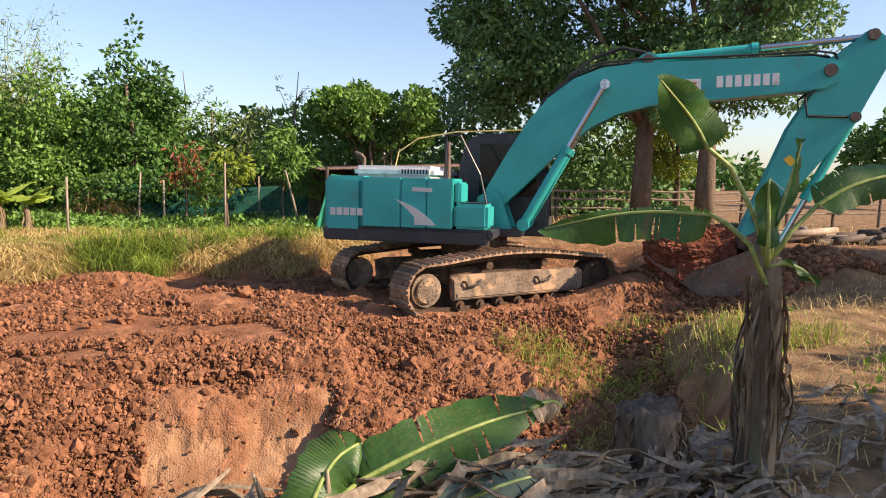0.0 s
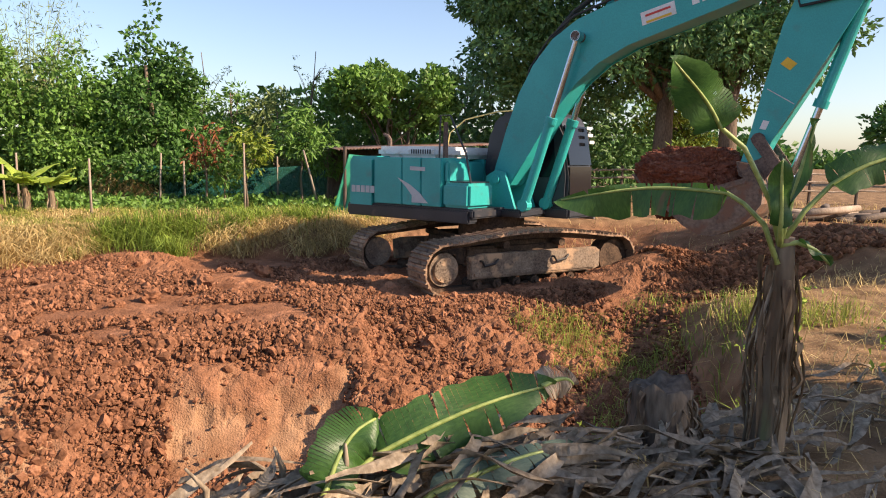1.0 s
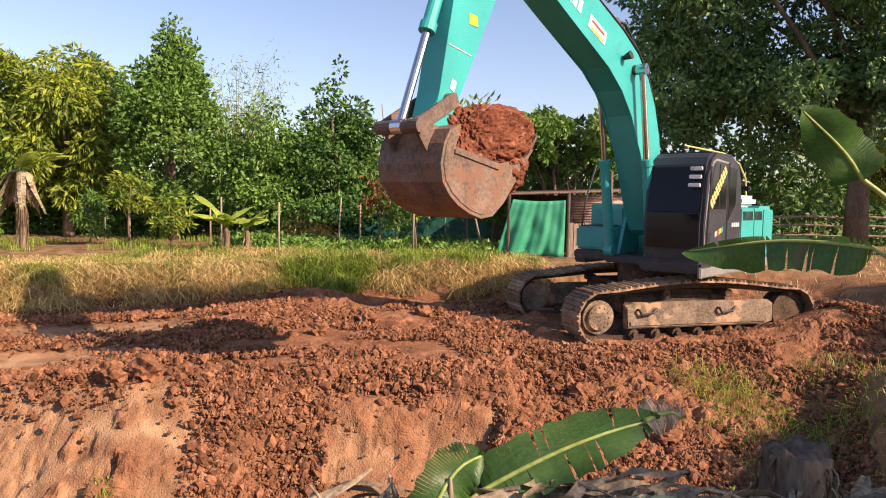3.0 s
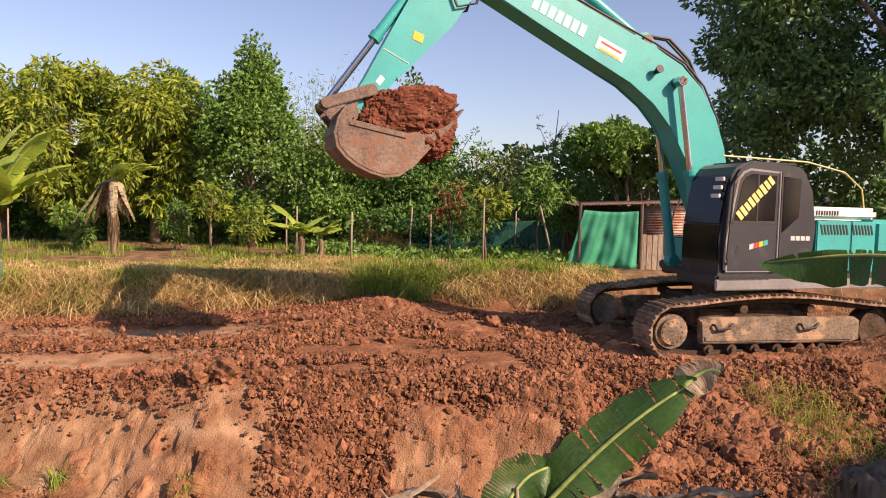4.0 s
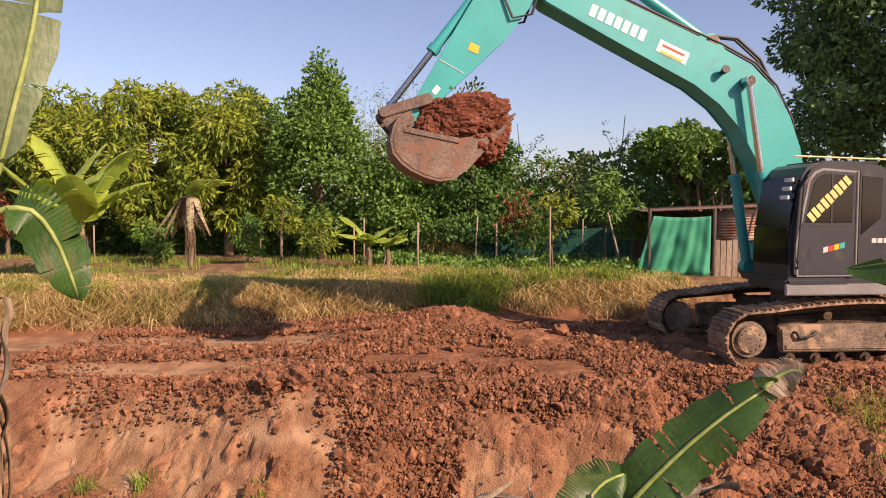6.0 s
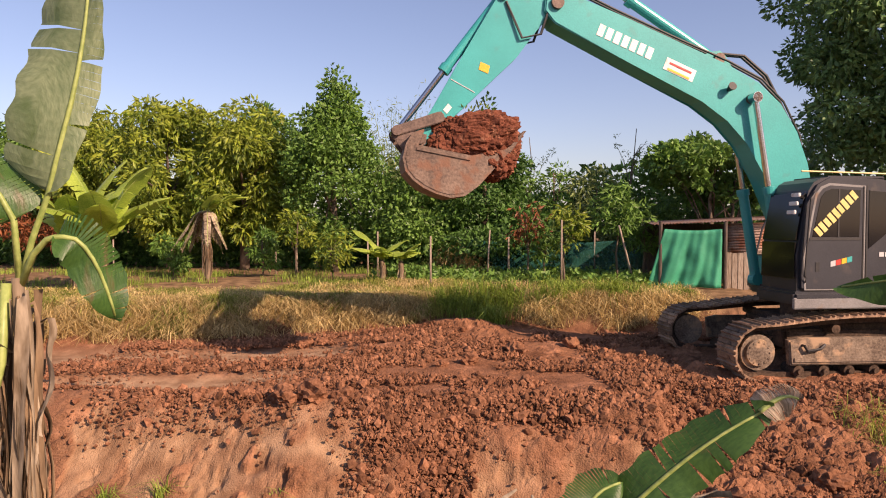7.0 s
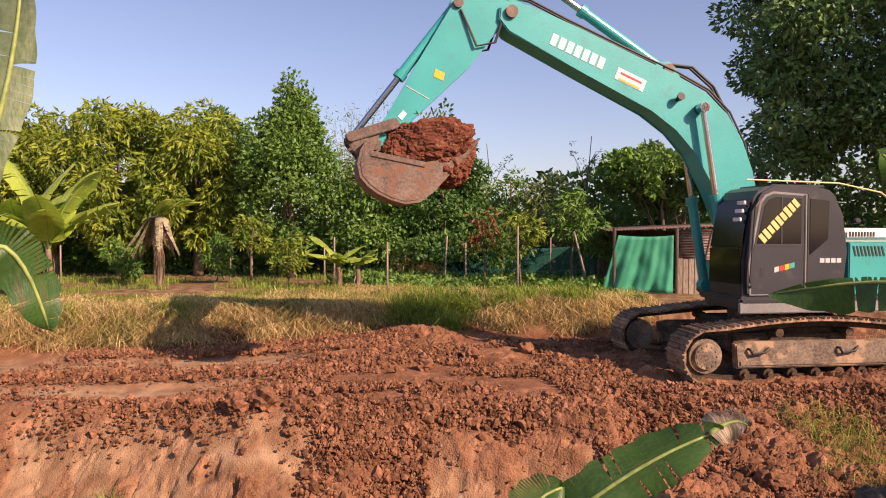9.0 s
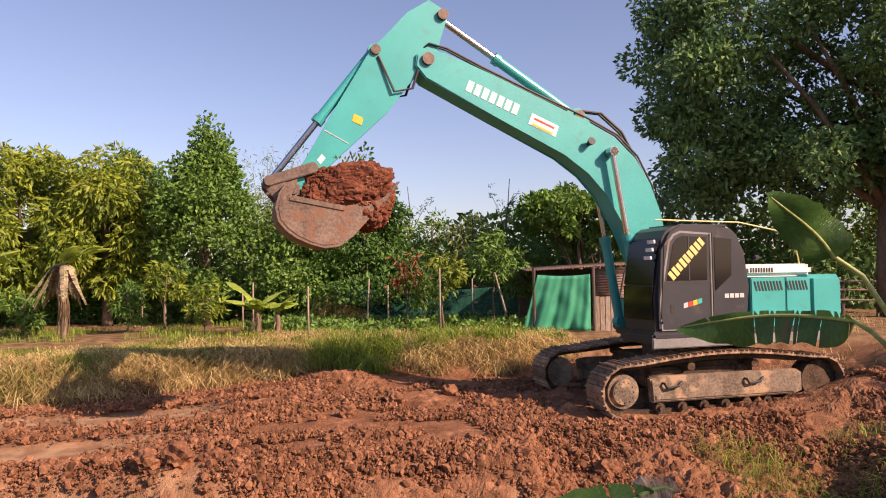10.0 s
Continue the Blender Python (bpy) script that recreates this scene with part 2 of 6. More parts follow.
def relief(x, y):
    """Height of the ground and how much of it is turned soil (1) or bank (0)."""
    x, y = np.asarray(x, float), np.asarray(y, float)
    wob = fbm(x * 0.35, y * 0.35, 3)
    # the bench that the machine stands on, and its wheel-worn track
    bench = 0.03 + 0.05 * wob - 0.19 * smooth(-3.0, -5.6, x) * smooth(8.6, 9.8, y)
    right = smooth(0.9, 1.6, x + 0.5 * fbm(x * 0.9, y * 0.9 + 9, 2))
    # the cut face: steep to the left, a loose spill to the right
    top_l, foot_l = 8.9 + 0.5 * wob, 7.55 + 0.4 * wob
    top_r, foot_r = 10.3 + 0.5 * wob, 5.2 + 0.3 * wob
    top, foot = top_l + (top_r - top_l) * right, foot_l + (foot_r - foot_l) * right
    cut = np.clip((y - foot) / (top - foot), 0, 1)
    lip = (0.03 - 0.10 * smooth(-1.6, -3.4, x)) * np.exp(-((y - top - 0.3) / 0.9) ** 2) * (1 - right)
    pit = -1.15 + 0.1 * wob
    z = pit + (bench - pit) * np.where(right < 0.5, smooth(0, 1, cut) ** 0.9, cut) + lip
    # a swell of soil round the tracks
    z = z + 0.55 * np.exp(-(((x - 7.1) / 1.05) ** 2 + ((y - 11.3) / 0.9) ** 2)) + 0.12 * np.exp(-(((x - 6.0) / 1.6) ** 2 + ((y - 10.9) / 0.5) ** 2))
    # the far bank and the garden behind
    toe = toe_line(x) + 0.5 * fbm(x * 0.7, y * 0.1, 3)
    rise = smooth(0, 1, (y - toe) / (0.95 + 0.5 * fbm(x * 0.8 + 11, y * 0.05, 2)))
    bank = 0.50 + 0.20 * smooth(16.2, 19.4, y) + 0.12 * smooth(-3.5, -1.5, x) * smooth(19.0, 17.0, y) + 0.14 * wob
    # hollows where the bank has slipped
    bank = bank - 0.22 * np.maximum(0, fbm(x * 1.1 + 40, y * 0.9, 3) - 0.08) * smooth(toe + 2.2, toe + 0.8, y)
    # dug soil thrown up against the bank
    heap = np.exp(-(((x + 2.2) / 1.0) ** 2 + ((y - 15.3) / 0.9) ** 2))
    z = z + 0.20 * heap + 0.10 * np.exp(-(((x + 0.6) / 1.6) ** 2 + ((y - 12.9) / 0.8) ** 2))
    z = z + (np.maximum(bank, z) - z) * rise
    # the bank on which the film is taken, and the shaded ground to the right
    edge = 3.5 + 0.3 * wob + 0.6 * smooth(1.4, 2.6, x) + 3.4 * smooth(3.0, 6.5, x)
    near = 1 - smooth(0, 1, (y - edge) / (1.1 + 2.0 * smooth(2.5, 6, x)))
    here = 0.60 + 0.08 * wob + 0 * x
    z = z + (here - z) * near
    side = smooth(7.6, 10.5, x + 0.4 * wob)
    z = z + (0.62 + 0.30 * wob - z) * side * (1 - near) * (1 - rise)
    z = z + 0.5 * np.exp(-(((x - 9.6) / 1.5) ** 2 + ((y - 9.8) / 1.5) ** 2))
    side = side * (1 - 0.8 * np.exp(-(((x - 9.2) / 2.0) ** 2 + ((y - 10.2) / 2.2) ** 2)))
    z = z + 0.28 * np.exp(-(((x - 0.75) / 1.0) ** 2 + ((y - 3.3) / 0.36) ** 2))
    cover = np.clip(np.maximum(np.maximum((rise * 1.15 - 0.1 + 0.3 * wob) * (1 - 0.9 * smooth(0.35, 0.75, heap + 0.5 * wob)), near), 0.35 * side), 0, 1)
    turned = (1 - cover)
    return z, turned, right


def height(x, y):
    return float(relief(x, y)[0])


def build_ground():
    def lines(lo, a, b, hi, step):
        fine = list(np.arange(a, b, step))
        out, d, p = [], step, b
        while p < hi:
            out.append(p)
            d *= 1.18
            p += d
        out.append(hi)
        back, d, p = [], step, a
        while p > lo:
            d *= 1.18
            p -= d
            back.append(max(p, lo))
        return np.array(back[::-1] + fine + out)

    xs, ys = lines(-900, -8.6, 8.6, 900, 0.033), lines(-300, 5.4, 15.6, 1500, 0.04)
    ys = np.concatenate([ys[ys < 7.2], np.arange(7.2, 9.5, 0.022), ys[ys > 9.52]])
    X, Y = np.meshgrid(xs, ys)
    Z, turned, right = relief(X, Y)
    near = np.exp(-np.maximum(0, np.hypot(X, Y - 9) - 14) / 6)
    # clods, ruts and crumbs
    S = Y + 0.9 * Z
    rough = 0.45 + 1.0 * smooth(-0.15, 0.25, fbm(X * 0.6 + 3, Y * 0.6, 2))
    rut, between = ruts(X, Y)
    worn = np.clip(rut + 0.35 * between, 0, 1)
    face = np.exp(-((Y - 8.1) / 0.75) ** 4) * (1 - right)
    # firm undug soil: the left end of the face, and a block beyond a slip of loose crumbs
    block = smooth(-1.7, -0.7, X + 0.9 * fbm(X * 1.3, S * 1.3, 3)) * smooth(1.35, 1.0, X + 0.3 * fbm(X * 2, S * 2 + 3, 2)) * smooth(8.85, 8.15, Y + 0.7 * fbm(X * 1.6 + 9, S, 3))
    slab = face * np.maximum(smooth(-1.9, -2.7, X + 0.9 * fbm(X * 0.8, S * 0.8, 3)), 0.95 * block) * (1 - 0.8 * smooth(0.10, 0.22, fbm(X * 2.1 + 2, S * 1.1 + 1, 3)))
    wx, ws = X + 0.14 * fbm(X * 1.7, S * 1.7 + 9, 3), S + 0.14 * fbm(X * 1.7 + 21, S * 1.7, 3)

    def turned_noise(freq, deg):
        c, q = math.cos(radians(deg)), math.sin(radians(deg))
        return np.abs(vnoise((wx * c - ws * q) * freq, (wx * q + ws * c) * freq * 1.13))

    crumbs = 0.075 * np.abs(fbm(X * 2.3, S * 2.3, 3)) + 0.085 * turned_noise(4.3, 33) + 0.06 * turned_noise(7.9, 71) + 0.045 * turned_noise(13.7, 17) + 0.03 * turned_noise(23, 52)
    crumbs = crumbs * (0.7 + 0.8 * smooth(-0.2, 0.3, fbm(X * 1.4 + 30, S * 1.4, 3)))
    loose = (1 - 0.95 * worn) * (1 - 0.93 * slab) * (1 - 0.55 * smooth(-2.2, -4.4, X + 0.8 * fbm(X * 0.6, Y * 0.6 + 7, 2)))
    Z = Z + near * turned * (1.0 * crumbs * rough * loose - 0.06 * rut) + (1 - turned) * near * 0.06 * fbm(X * 2, Y * 2, 3)
    pits = slab * (0.15 * np.minimum(0, fbm(X * 4.3 + 6, S * 2.2, 3) + 0.10) + 0.02 * fbm(X * 7, S * 3 + 2, 3))
    lump = face * (0.16 * (1 - 0.45 * slab) * fbm(X * 1.1 + 8, S * 1.1, 3) + 0.10 * (1 - slab) * np.abs(fbm(X * 3.1, S * 3.1, 3))) + pits
    # the face is broken by falls and lumps, which stand out from it
    Z = Z + 0.6 * lump
    lipn = np.exp(-((Y - 9.0) / 0.4) ** 2) * (1 - right) * near
    Z = Z + lipn * 0.10 * np.maximum(0, fbm(X * 2.9 + 1, Y * 2.9, 3))
    Y = Y - 0.6 * lump - 0.2 * face * (1 - slab) * crumbs
    packed = np.clip(0.85 * slab * (0.80 + 0.9 * fbm(X * 1.9 + 13, S * 1.9, 3)) + (0.85 * rut + 0.25 * between) * turned, 0, 1)
    nx, ny = len(xs), len(ys)
    verts = np.stack([X.ravel(), Y.ravel(), Z.ravel()], 1)
    idx = np.arange(nx * ny).reshape(ny, nx)
    faces = np.stack([idx[:-1, :-1], idx[:-1, 1:], idx[1:, 1:], idx[1:, :-1]], -1).reshape(-1, 4)
    me = bpy.data.meshes.new("ground")
    me.from_pydata(verts.tolist(), [], faces.tolist())
    me.materials.append(GROUND)
    at = me.attributes.new("cover", "FLOAT", "POINT")
    at.data.foreach_set("value", (1 - turned).ravel().astype(np.float32))
    at = me.attributes.new("packed", "FLOAT", "POINT")
    at.data.foreach_set("value", packed.ravel().astype(np.float32))
    crisp = (turned[:-1, :-1] > 0.5) & (np.abs(X[:-1, :-1]) < 8.6) & (Y[:-1, :-1] > 5.4) & (Y[:-1, :-1] < 15.6)
    me.polygons.foreach_set("use_smooth", (~crisp).ravel().tolist())
    return tagged(new("ground", me), "dug red laterite soil with straw-coloured grassy banks", "ground", kind="structure")


ground = build_ground()


GRASS = material("green_grass", (0.136, 0.216, 0.032), (0.320, 0.432, 0.072), 1.0, 12, rough=0.7, bump=0.0, per="island", through=0.25, gloss=0.3)


# ---- excavator ----
EX = pose(4.4, 12.8, 0.02, 0, 0, 14)
FOOT, TIP, HINGE = (0.35, 1.85), (4.74, 5.84), (6.92, 3.67)
SWING = [(0, -31), (0.5, -37.5), (1, -55), (1.5, -76), (2, -98), (2.5, -116.8), (2.7, -123.5), (3.8, -156), (4, -159), (4.5, -162), (5, -163), (10, -163)]
LIFT = [(0, -20), (0.5, -16), (1, -9), (1.5, -5), (2, -3), (2.5, -2.3), (2.7, -2.2), (3.8, -0.6), (4, -0.3), (4.5, 0), (10, 0)]
CURL = [(0, -47), (0.5, -48), (1, -50), (1.5, -48), (2, -41), (2.5, -28), (2.7, -23), (3.8, -2.5), (4, -1.5), (4.5, 0), (10, 0)]
LEVEL = [(0, 14), (0.5, 13), (1, 8), (1.5, 2), (2.5, 0), (4, 0), (10, 0)]


def glide(table, t):
    """A smooth curve through a table of times and values."""
    ts, vs = [r[0] for r in table], [r[1] for r in table]
    if t <= ts[0]:
        return vs[0]
    if t >= ts[-1]:
        return vs[-1]
    k = max(i for i in range(len(ts)) if ts[i] <= t)
    s = [(vs[i + 1] - vs[i]) / (ts[i + 1] - ts[i]) for i in range(len(ts) - 1)]

    def tangent(i):
        if i == 0 or i == len(ts) - 1:
            return 0.0
        a, b = s[i - 1], s[i]
        return 0.0 if a * b <= 0 else 2 * a * b / (a + b)

    h, u = ts[k + 1] - ts[k], (t - ts[k]) / (ts[k + 1] - ts[k])
    return (2 * u**3 - 3 * u**2 + 1) * vs[k] + (u**3 - 2 * u**2 + u) * h * tangent(k) + (3 * u**2 - 2 * u**3) * vs[k + 1] + (u**3 - u**2) * h * tangent(k + 1)


def upper_pose(t):
    return pose(0, 0, 0, 0, 0, glide(SWING, t) - 14)


def boom_pose(t):
    return upper_pose(t) @ Matrix.Translation((FOOT[0], 0, FOOT[1])) @ pose(0, 0, 0, 0, -glide(LIFT, t), 0) @ Matrix.Translation((-FOOT[0], 0, -FOOT[1]))


def arm_pose(t):
    return boom_pose(t) @ Matrix.Translation((TIP[0], 0, TIP[1])) @ pose(0, 0, 0, 0, -glide(CURL, t), 0) @ Matrix.Translation((-TIP[0], 0, -TIP[1]))


def bucket_pose(t):
    """The bucket hangs at the arm's end and is held nearly level."""
    p = arm_pose(t) @ Vector((HINGE[0], 0, HINGE[1]))
    return Matrix.Translation(p) @ pose(0, 0, 0, 0, 0, glide(SWING, t) - 14) @ pose(0, 0, 0, 0, -glide(LEVEL, t), 0) @ Matrix.Translation((-HINGE[0], 0, -HINGE[1]))


def aim(a, b):
    """The pose of a cylinder whose x axis runs from a to b, in one upright plane."""
    d = (b - a).normalized()
    side = Vector((-d.y, d.x, 0))
    side = side.normalized() if side.length > 1e-6 else Vector((0, 1, 0))
    up = d.cross(side)
    m = Matrix((d, side, up)).transposed().to_4x4()
    return Matrix.Translation(a) @ m


excavator = empty("excavator", EX, "teal crawler excavator with grey cab and muddy tracks", "excavator")


def build_tracks():
    def path():
        """The closed line of the chain in x and z."""
        c = []
        for k in range(17):
            a = math.pi / 2 + math.pi * k / 16
            c.append((-1.83 + 0.41 * math.cos(a), 0.44 + 0.41 * math.sin(a)))
        c += [(-1.5 + 3.0 * k / 14, 0.03) for k in range(15)]
        for k in range(17):
            a = -math.pi / 2 + math.pi * k / 16
            c.append((1.83 + 0.40 * math.cos(a), 0.45 + 0.40 * math.sin(a)))
        c += [(1.6 - 3.2 * k / 14, 0.86 + 0.13 * math.sin(math.pi * k / 14)) for k in range(15)]
        return c

    pts = path()
    n = len(pts)
    seg = [math.dist(pts[i], pts[(i + 1) % n]) for i in range(n)]
    total, count = sum(seg), 46

    def at(s):
        s %= total
        for i in range(n):
            if s <= seg[i]:
                u = s / seg[i]
                a, b = pts[i], pts[(i + 1) % n]
                return Vector((a[0] + (b[0] - a[0]) * u, 0, a[1] + (b[1] - a[1]) * u))
            s -= seg[i]
        return Vector((*pts[0], 0))

    bm = bmesh.new()
    w = total / count
    prism(bm, [(-w * 0.49, -0.012), (w * 0.49, -0.012), (w * 0.49, 0.016), (w * 0.33, 0.018), (w * 0.30, 0.05), (w * 0.22, 0.05), (w * 0.19, 0.018), (w * -0.02, 0.018), (w * -0.06, 0.045), (w * -0.14, 0.045), (w * -0.18, 0.018), (-w * 0.49, 0.016)], -0.3, 0.3)
    bmesh.ops.recalc_face_normals(bm, faces=bm.faces)
    shoe_mesh = bpy.data.meshes.new("shoe")
    bm.to_mesh(shoe_mesh)
    bm.free()
    shoe_mesh.materials.append(SHOE)
    for y in (-1.2, 1.2):
        out = -1 if y < 0 else 1
        bm = bmesh.new()
        ring = [[bm.verts.new((x * (1 - 0.05 * o), y + w * 0.10, 0.45 + (z - 0.45) * (1 - 0.22 * o))) for x, z in pts[::2]] for o, w in ((0.12, -1), (0.12, 1), (1, 1), (1, -1))]
        for q in range(4):
            g, h = ring[q], ring[(q + 1) % 4]
            for i in range(len(g)):
                j = (i + 1) % len(g)
                bm.faces.new((g[i], g[j], h[j], h[i]))
        chain = part("track", bm, SHADED_MUD, excavator, "muddy steel crawler track")
        for k in range(count):
            a, b = at(total * (k - 0.3) / count), at(total * (k + 0.3) / count)
            d = (b - a).normalized()
            ob = new("shoe", shoe_mesh)
            ob.parent = chain
            up = Vector((-d.z, 0, d.x))
            ob.matrix_basis = Matrix.Translation((a + b) / 2 + Vector((0, y, 0))) @ Matrix((-d, Vector((0, 1, 0)), -up)).transposed().to_4x4()
        # side frame with its step irons
        bm = bmesh.new()
        f0, f1 = y + out * 0.08, y + out * 0.22
        prism(bm, [(-1.35, 0.25), (-1.38, 0.62), (-1.2, 0.66), (1.35, 0.66), (1.45, 0.6), (1.45, 0.3), (1.3, 0.25)], min(f0, f1), max(f0, f1), 0.02)
        box(bm, (-1.3, min(f1, f1 + out * 0.02), 0.30), (1.3, max(f1, f1 + out * 0.02), 0.36))
        frame_part = part("track_frame", bm, MUDDY, excavator, "mud-caked grey side frame")
        for x in (-1.02, 0.49):
            bm = bmesh.new()
            o = f1 + out * 0.05
            v, f = tube([(x - 0.16, f1, 0.55), (x - 0.15, o, 0.55), (x - 0.1, o, 0.47), (x + 0.1, o, 0.50), (x + 0.2, f1, 0.56)], 0.022, 6)
            mesh_object("step_iron", v, f, BLACK, frame_part)
        bm = bmesh.new()
        rod(bm, (-1.83, y - 0.1, 0.44), (-1.83, y + out * 0.15, 0.44), 0.27, seg=24)
        rod(bm, (-1.83, y + out * 0.14, 0.44), (-1.83, y + out * 0.20, 0.44), 0.215, 0.20, seg=28)
        for k in range(12):
            a = 2 * math.pi * k / 12
            c = Vector((-1.83 + 0.165 * math.cos(a), y + out * 0.20, 0.44 + 0.165 * math.sin(a)))
            rod(bm, c - Vector((0, out * 0.02, 0)), c + Vector((0, out * 0.012, 0)), 0.014, seg=6)
        part("final_drive", bm, MUDDY, excavator, "round mud-covered drive hub")
        bm = bmesh.new()
        rod(bm, (1.83, y - 0.15, 0.45), (1.83, y + 0.15, 0.45), 0.33, seg=24)
        part("idler", bm, SHADED_MUD, excavator)
        for k in range(7):
            bm = bmesh.new()
            x = -1.2 + 0.4 * k
            rod(bm, (x, y - 0.18, 0.15), (x, y + 0.18, 0.15), 0.085, seg=12)
            rod(bm, (x, y + out * 0.18, 0.15), (x, y + out * 0.23, 0.15), 0.04, seg=8)
            part("roller", bm, SHADED_MUD, excavator)
        for x in (-0.6, 0.6):
            bm = bmesh.new()
            rod(bm, (x, y - 0.15, 0.78), (x, y + 0.15, 0.78), 0.07, seg=12)
            part("carrier_roller", bm, SHADED_MUD, excavator)
    # the car body's mud is coloured darker for the shadow under the deck
    bm = bmesh.new()
    box(bm, (-0.75, -1.15, 0.42), (0.75, 1.15, 0.82), 0.08)
    box(bm, (-1.3, -1.15, 0.45), (-0.6, -0.8, 0.75), 0.04)
    rod(bm, (0, 0, 0.8), (0, 0, 1.18), 0.62, seg=32)
    part("undercarriage", bm, SHADED_MUD, excavator, "muddy car body under the slewing ring")


build_tracks()


def keyed(name, bm, mat, label=""):
    return part(name, bm, mat, excavator, label)


def decal(name, parent, mat, pts, y, n=-1, label=""):
    """A flat sign of given outline, just proud of a side plane."""
    bm = bmesh.new()
    prism(bm, pts, min(y, y + n * 0.006), max(y, y + n * 0.006))
    return part(name, bm, mat, parent, label)


def slab_bar(x0, z0, x1, z1, thick):
    d = Vector((x1 - x0, z1 - z0)).normalized()
    q = Vector((-d.y, d.x)) * thick / 2
    return [(x0 + q.x, z0 + q.y), (x1 + q.x, z1 + q.y), (x1 - q.x, z1 - q.y), (x0 - q.x, z0 - q.y)]


def build_upper():
    bm = bmesh.new()
    box(bm, (-2.3, -1.34, 1.2), (0.55, 1.36, 1.36), 0.03)
    box(bm, (0.4, 0.38, 1.16), (1.42, 1.40, 1.36), 0.04)
    box(bm, (0.4, -0.5, 1.2), (0.95, 0.4, 1.34), 0.03)
    up = keyed("upper_deck", bm, GREY, "dark grey slewing deck")
    bm = bmesh.new()
    box(bm, (-2.42, 1.365, 1.10), (1.44, 1.415, 1.27), 0.015)
    part("side_skirt", bm, PALE_GREY, up, "scuffed pale grey side skirt")
    # counterweight
    bm = bmesh.new()
    prism(bm, [(-2.46, 1.30), (-2.40, 1.20), (-1.75, 1.2), (-1.75, 2.24), (-2.38, 2.24), (-2.46, 2.14)], -1.36, 1.36, 0.07)
    part("counterweight", bm, TEAL, up, "rounded teal counterweight")
    bm = bmesh.new()
    box(bm, (-2.475, -1.37, 1.11), (0.47, -1.1, 1.345), 0.03)
    part("skirt", bm, GREY, up, "dark grey lower skirt")
    # engine doors and side boxes
    for x0, x1 in ((-1.745, -1.055), (-1.045, -0.60), (-0.59, -0.14)):
        bm = bmesh.new()
        box(bm, (x0, -1.37, 1.37), (x1, -0.55, 2.22), 0.016)
        part("side_door", bm, TEAL, up)
    bm = bmesh.new()
    box(bm, (-0.13, -1.36, 1.37), (0.46, -0.62, 1.80), 0.05)
    box(bm, (-0.13, -1.30, 1.8), (-0.02, -0.62, 2.16), 0.03)
    part("tool_box", bm, TEAL, up, "stepped teal tool box")
    bm = bmesh.new()
    box(bm, (-0.02, -1.28, 1.802), (0.42, -0.70, 1.82), 0.005)
    part("tread_plate", bm, GREY, up)
    for x0, x1 in ((-1.74, -1.22), (-1.21, -0.5)):
        bm = bmesh.new()
        box(bm, (x0, 0.42, 1.37), (x1, 1.37, 2.2), 0.016)
        part("side_door", bm, TEAL, up)
        for k in range(int((x1 - x0) / 0.065) - 1):
            bm = bmesh.new()
            q = x0 + 0.06 + 0.065 * k
            prism(bm, [(q, 1.98), (q + 0.03, 1.98), (q + 0.075, 2.14), (q + 0.045, 2.14)], 1.371, 1.378)
            part("vent_slot", bm, BLACK, up)
    bm = bmesh.new()
    box(bm, (-1.75, -0.56, 1.36), (-0.5, 0.43, 2.16), 0.03)
    part("engine_hood", bm, TEAL, up)
    bm = bmesh.new()
    box(bm, (-2.05, -1.0, 2.21), (-0.58, 1.15, 2.43), 0.07)
    cover = part("top_cover", bm, WHITE, up, "dusty white engine cover")
    for k in range(9):
        for yy, n in ((-1.002, -1), (1.152, 1)):
            bm = bmesh.new()
            x = -1.15 + 0.055 * k
            box(bm, (x, min(yy, yy + n * 0.006), 2.29), (x + 0.03, max(yy, yy + n * 0.006), 2.37))
            part("cover_slot", bm, BLACK, cover)
    v, f = tube([(-1.95, -0.7, 2.4), (-1.95, -0.7, 2.56), (-2.0, -0.7, 2.62), (-2.12, -0.7, 2.66)], 0.035, 8)
    mesh_object("exhaust_pipe", v, f, PIN, up)
    # rails
    v, f = tube([(0.42, -1.25, 1.8), (0.30, -1.25, 2.3), (-0.05, -1.25, 2.95), (-0.3, -1.2, 2.96), (-0.32, -1.2, 2.2)], 0.018, 6)
    mesh_object("handrail", v, f, GREY, up)
    v, f = tube([(-1.9, 1.0, 2.3), (-1.8, 1.0, 2.75), (-1.4, 1.0, 3.02), (-0.6, 1.0, 3.16), (1.0, 0.9, 3.2)], 0.014, 6)
    mesh_object("whip_aerial", v, f, PALE_YELLOW, up)
    bm = bmesh.new()
    rod(bm, (-0.3, -1.05, 2.2), (-0.3, -1.05, 2.85), 0.05, 0.04)
    part("filter_stack", bm, PIN, up)
    # lettering bars and the pale stripe on the right flank
    for k in range(5):
        decal("lettering_bar", up, SILVER, [(-2.34 + 0.125 * k, 1.55), (-2.24 + 0.125 * k, 1.55), (-2.24 + 0.125 * k, 1.68), (-2.34 + 0.125 * k, 1.68)], -1.365)
    arc = [(-1.42, 1.93), (-1.15, 1.86), (-0.85, 1.74), (-0.62, 1.6), (-0.42, 1.42)]
    arc2 = [(-0.80, 1.42), (-0.80, 1.55), (-0.95, 1.70), (-1.15, 1.81), (-1.42, 1.93)]
    decal("stripe", up, SILVER, [arc[1], arc[2], arc[3], arc[4], arc2[0], arc2[1], arc2[2]][::-1], -1.374, -1, "pale curved stripe")
    decal("lettering_bar", up, SILVER, slab_bar(-0.85, 2.03, -0.5, 2.02, 0.07), -1.372)
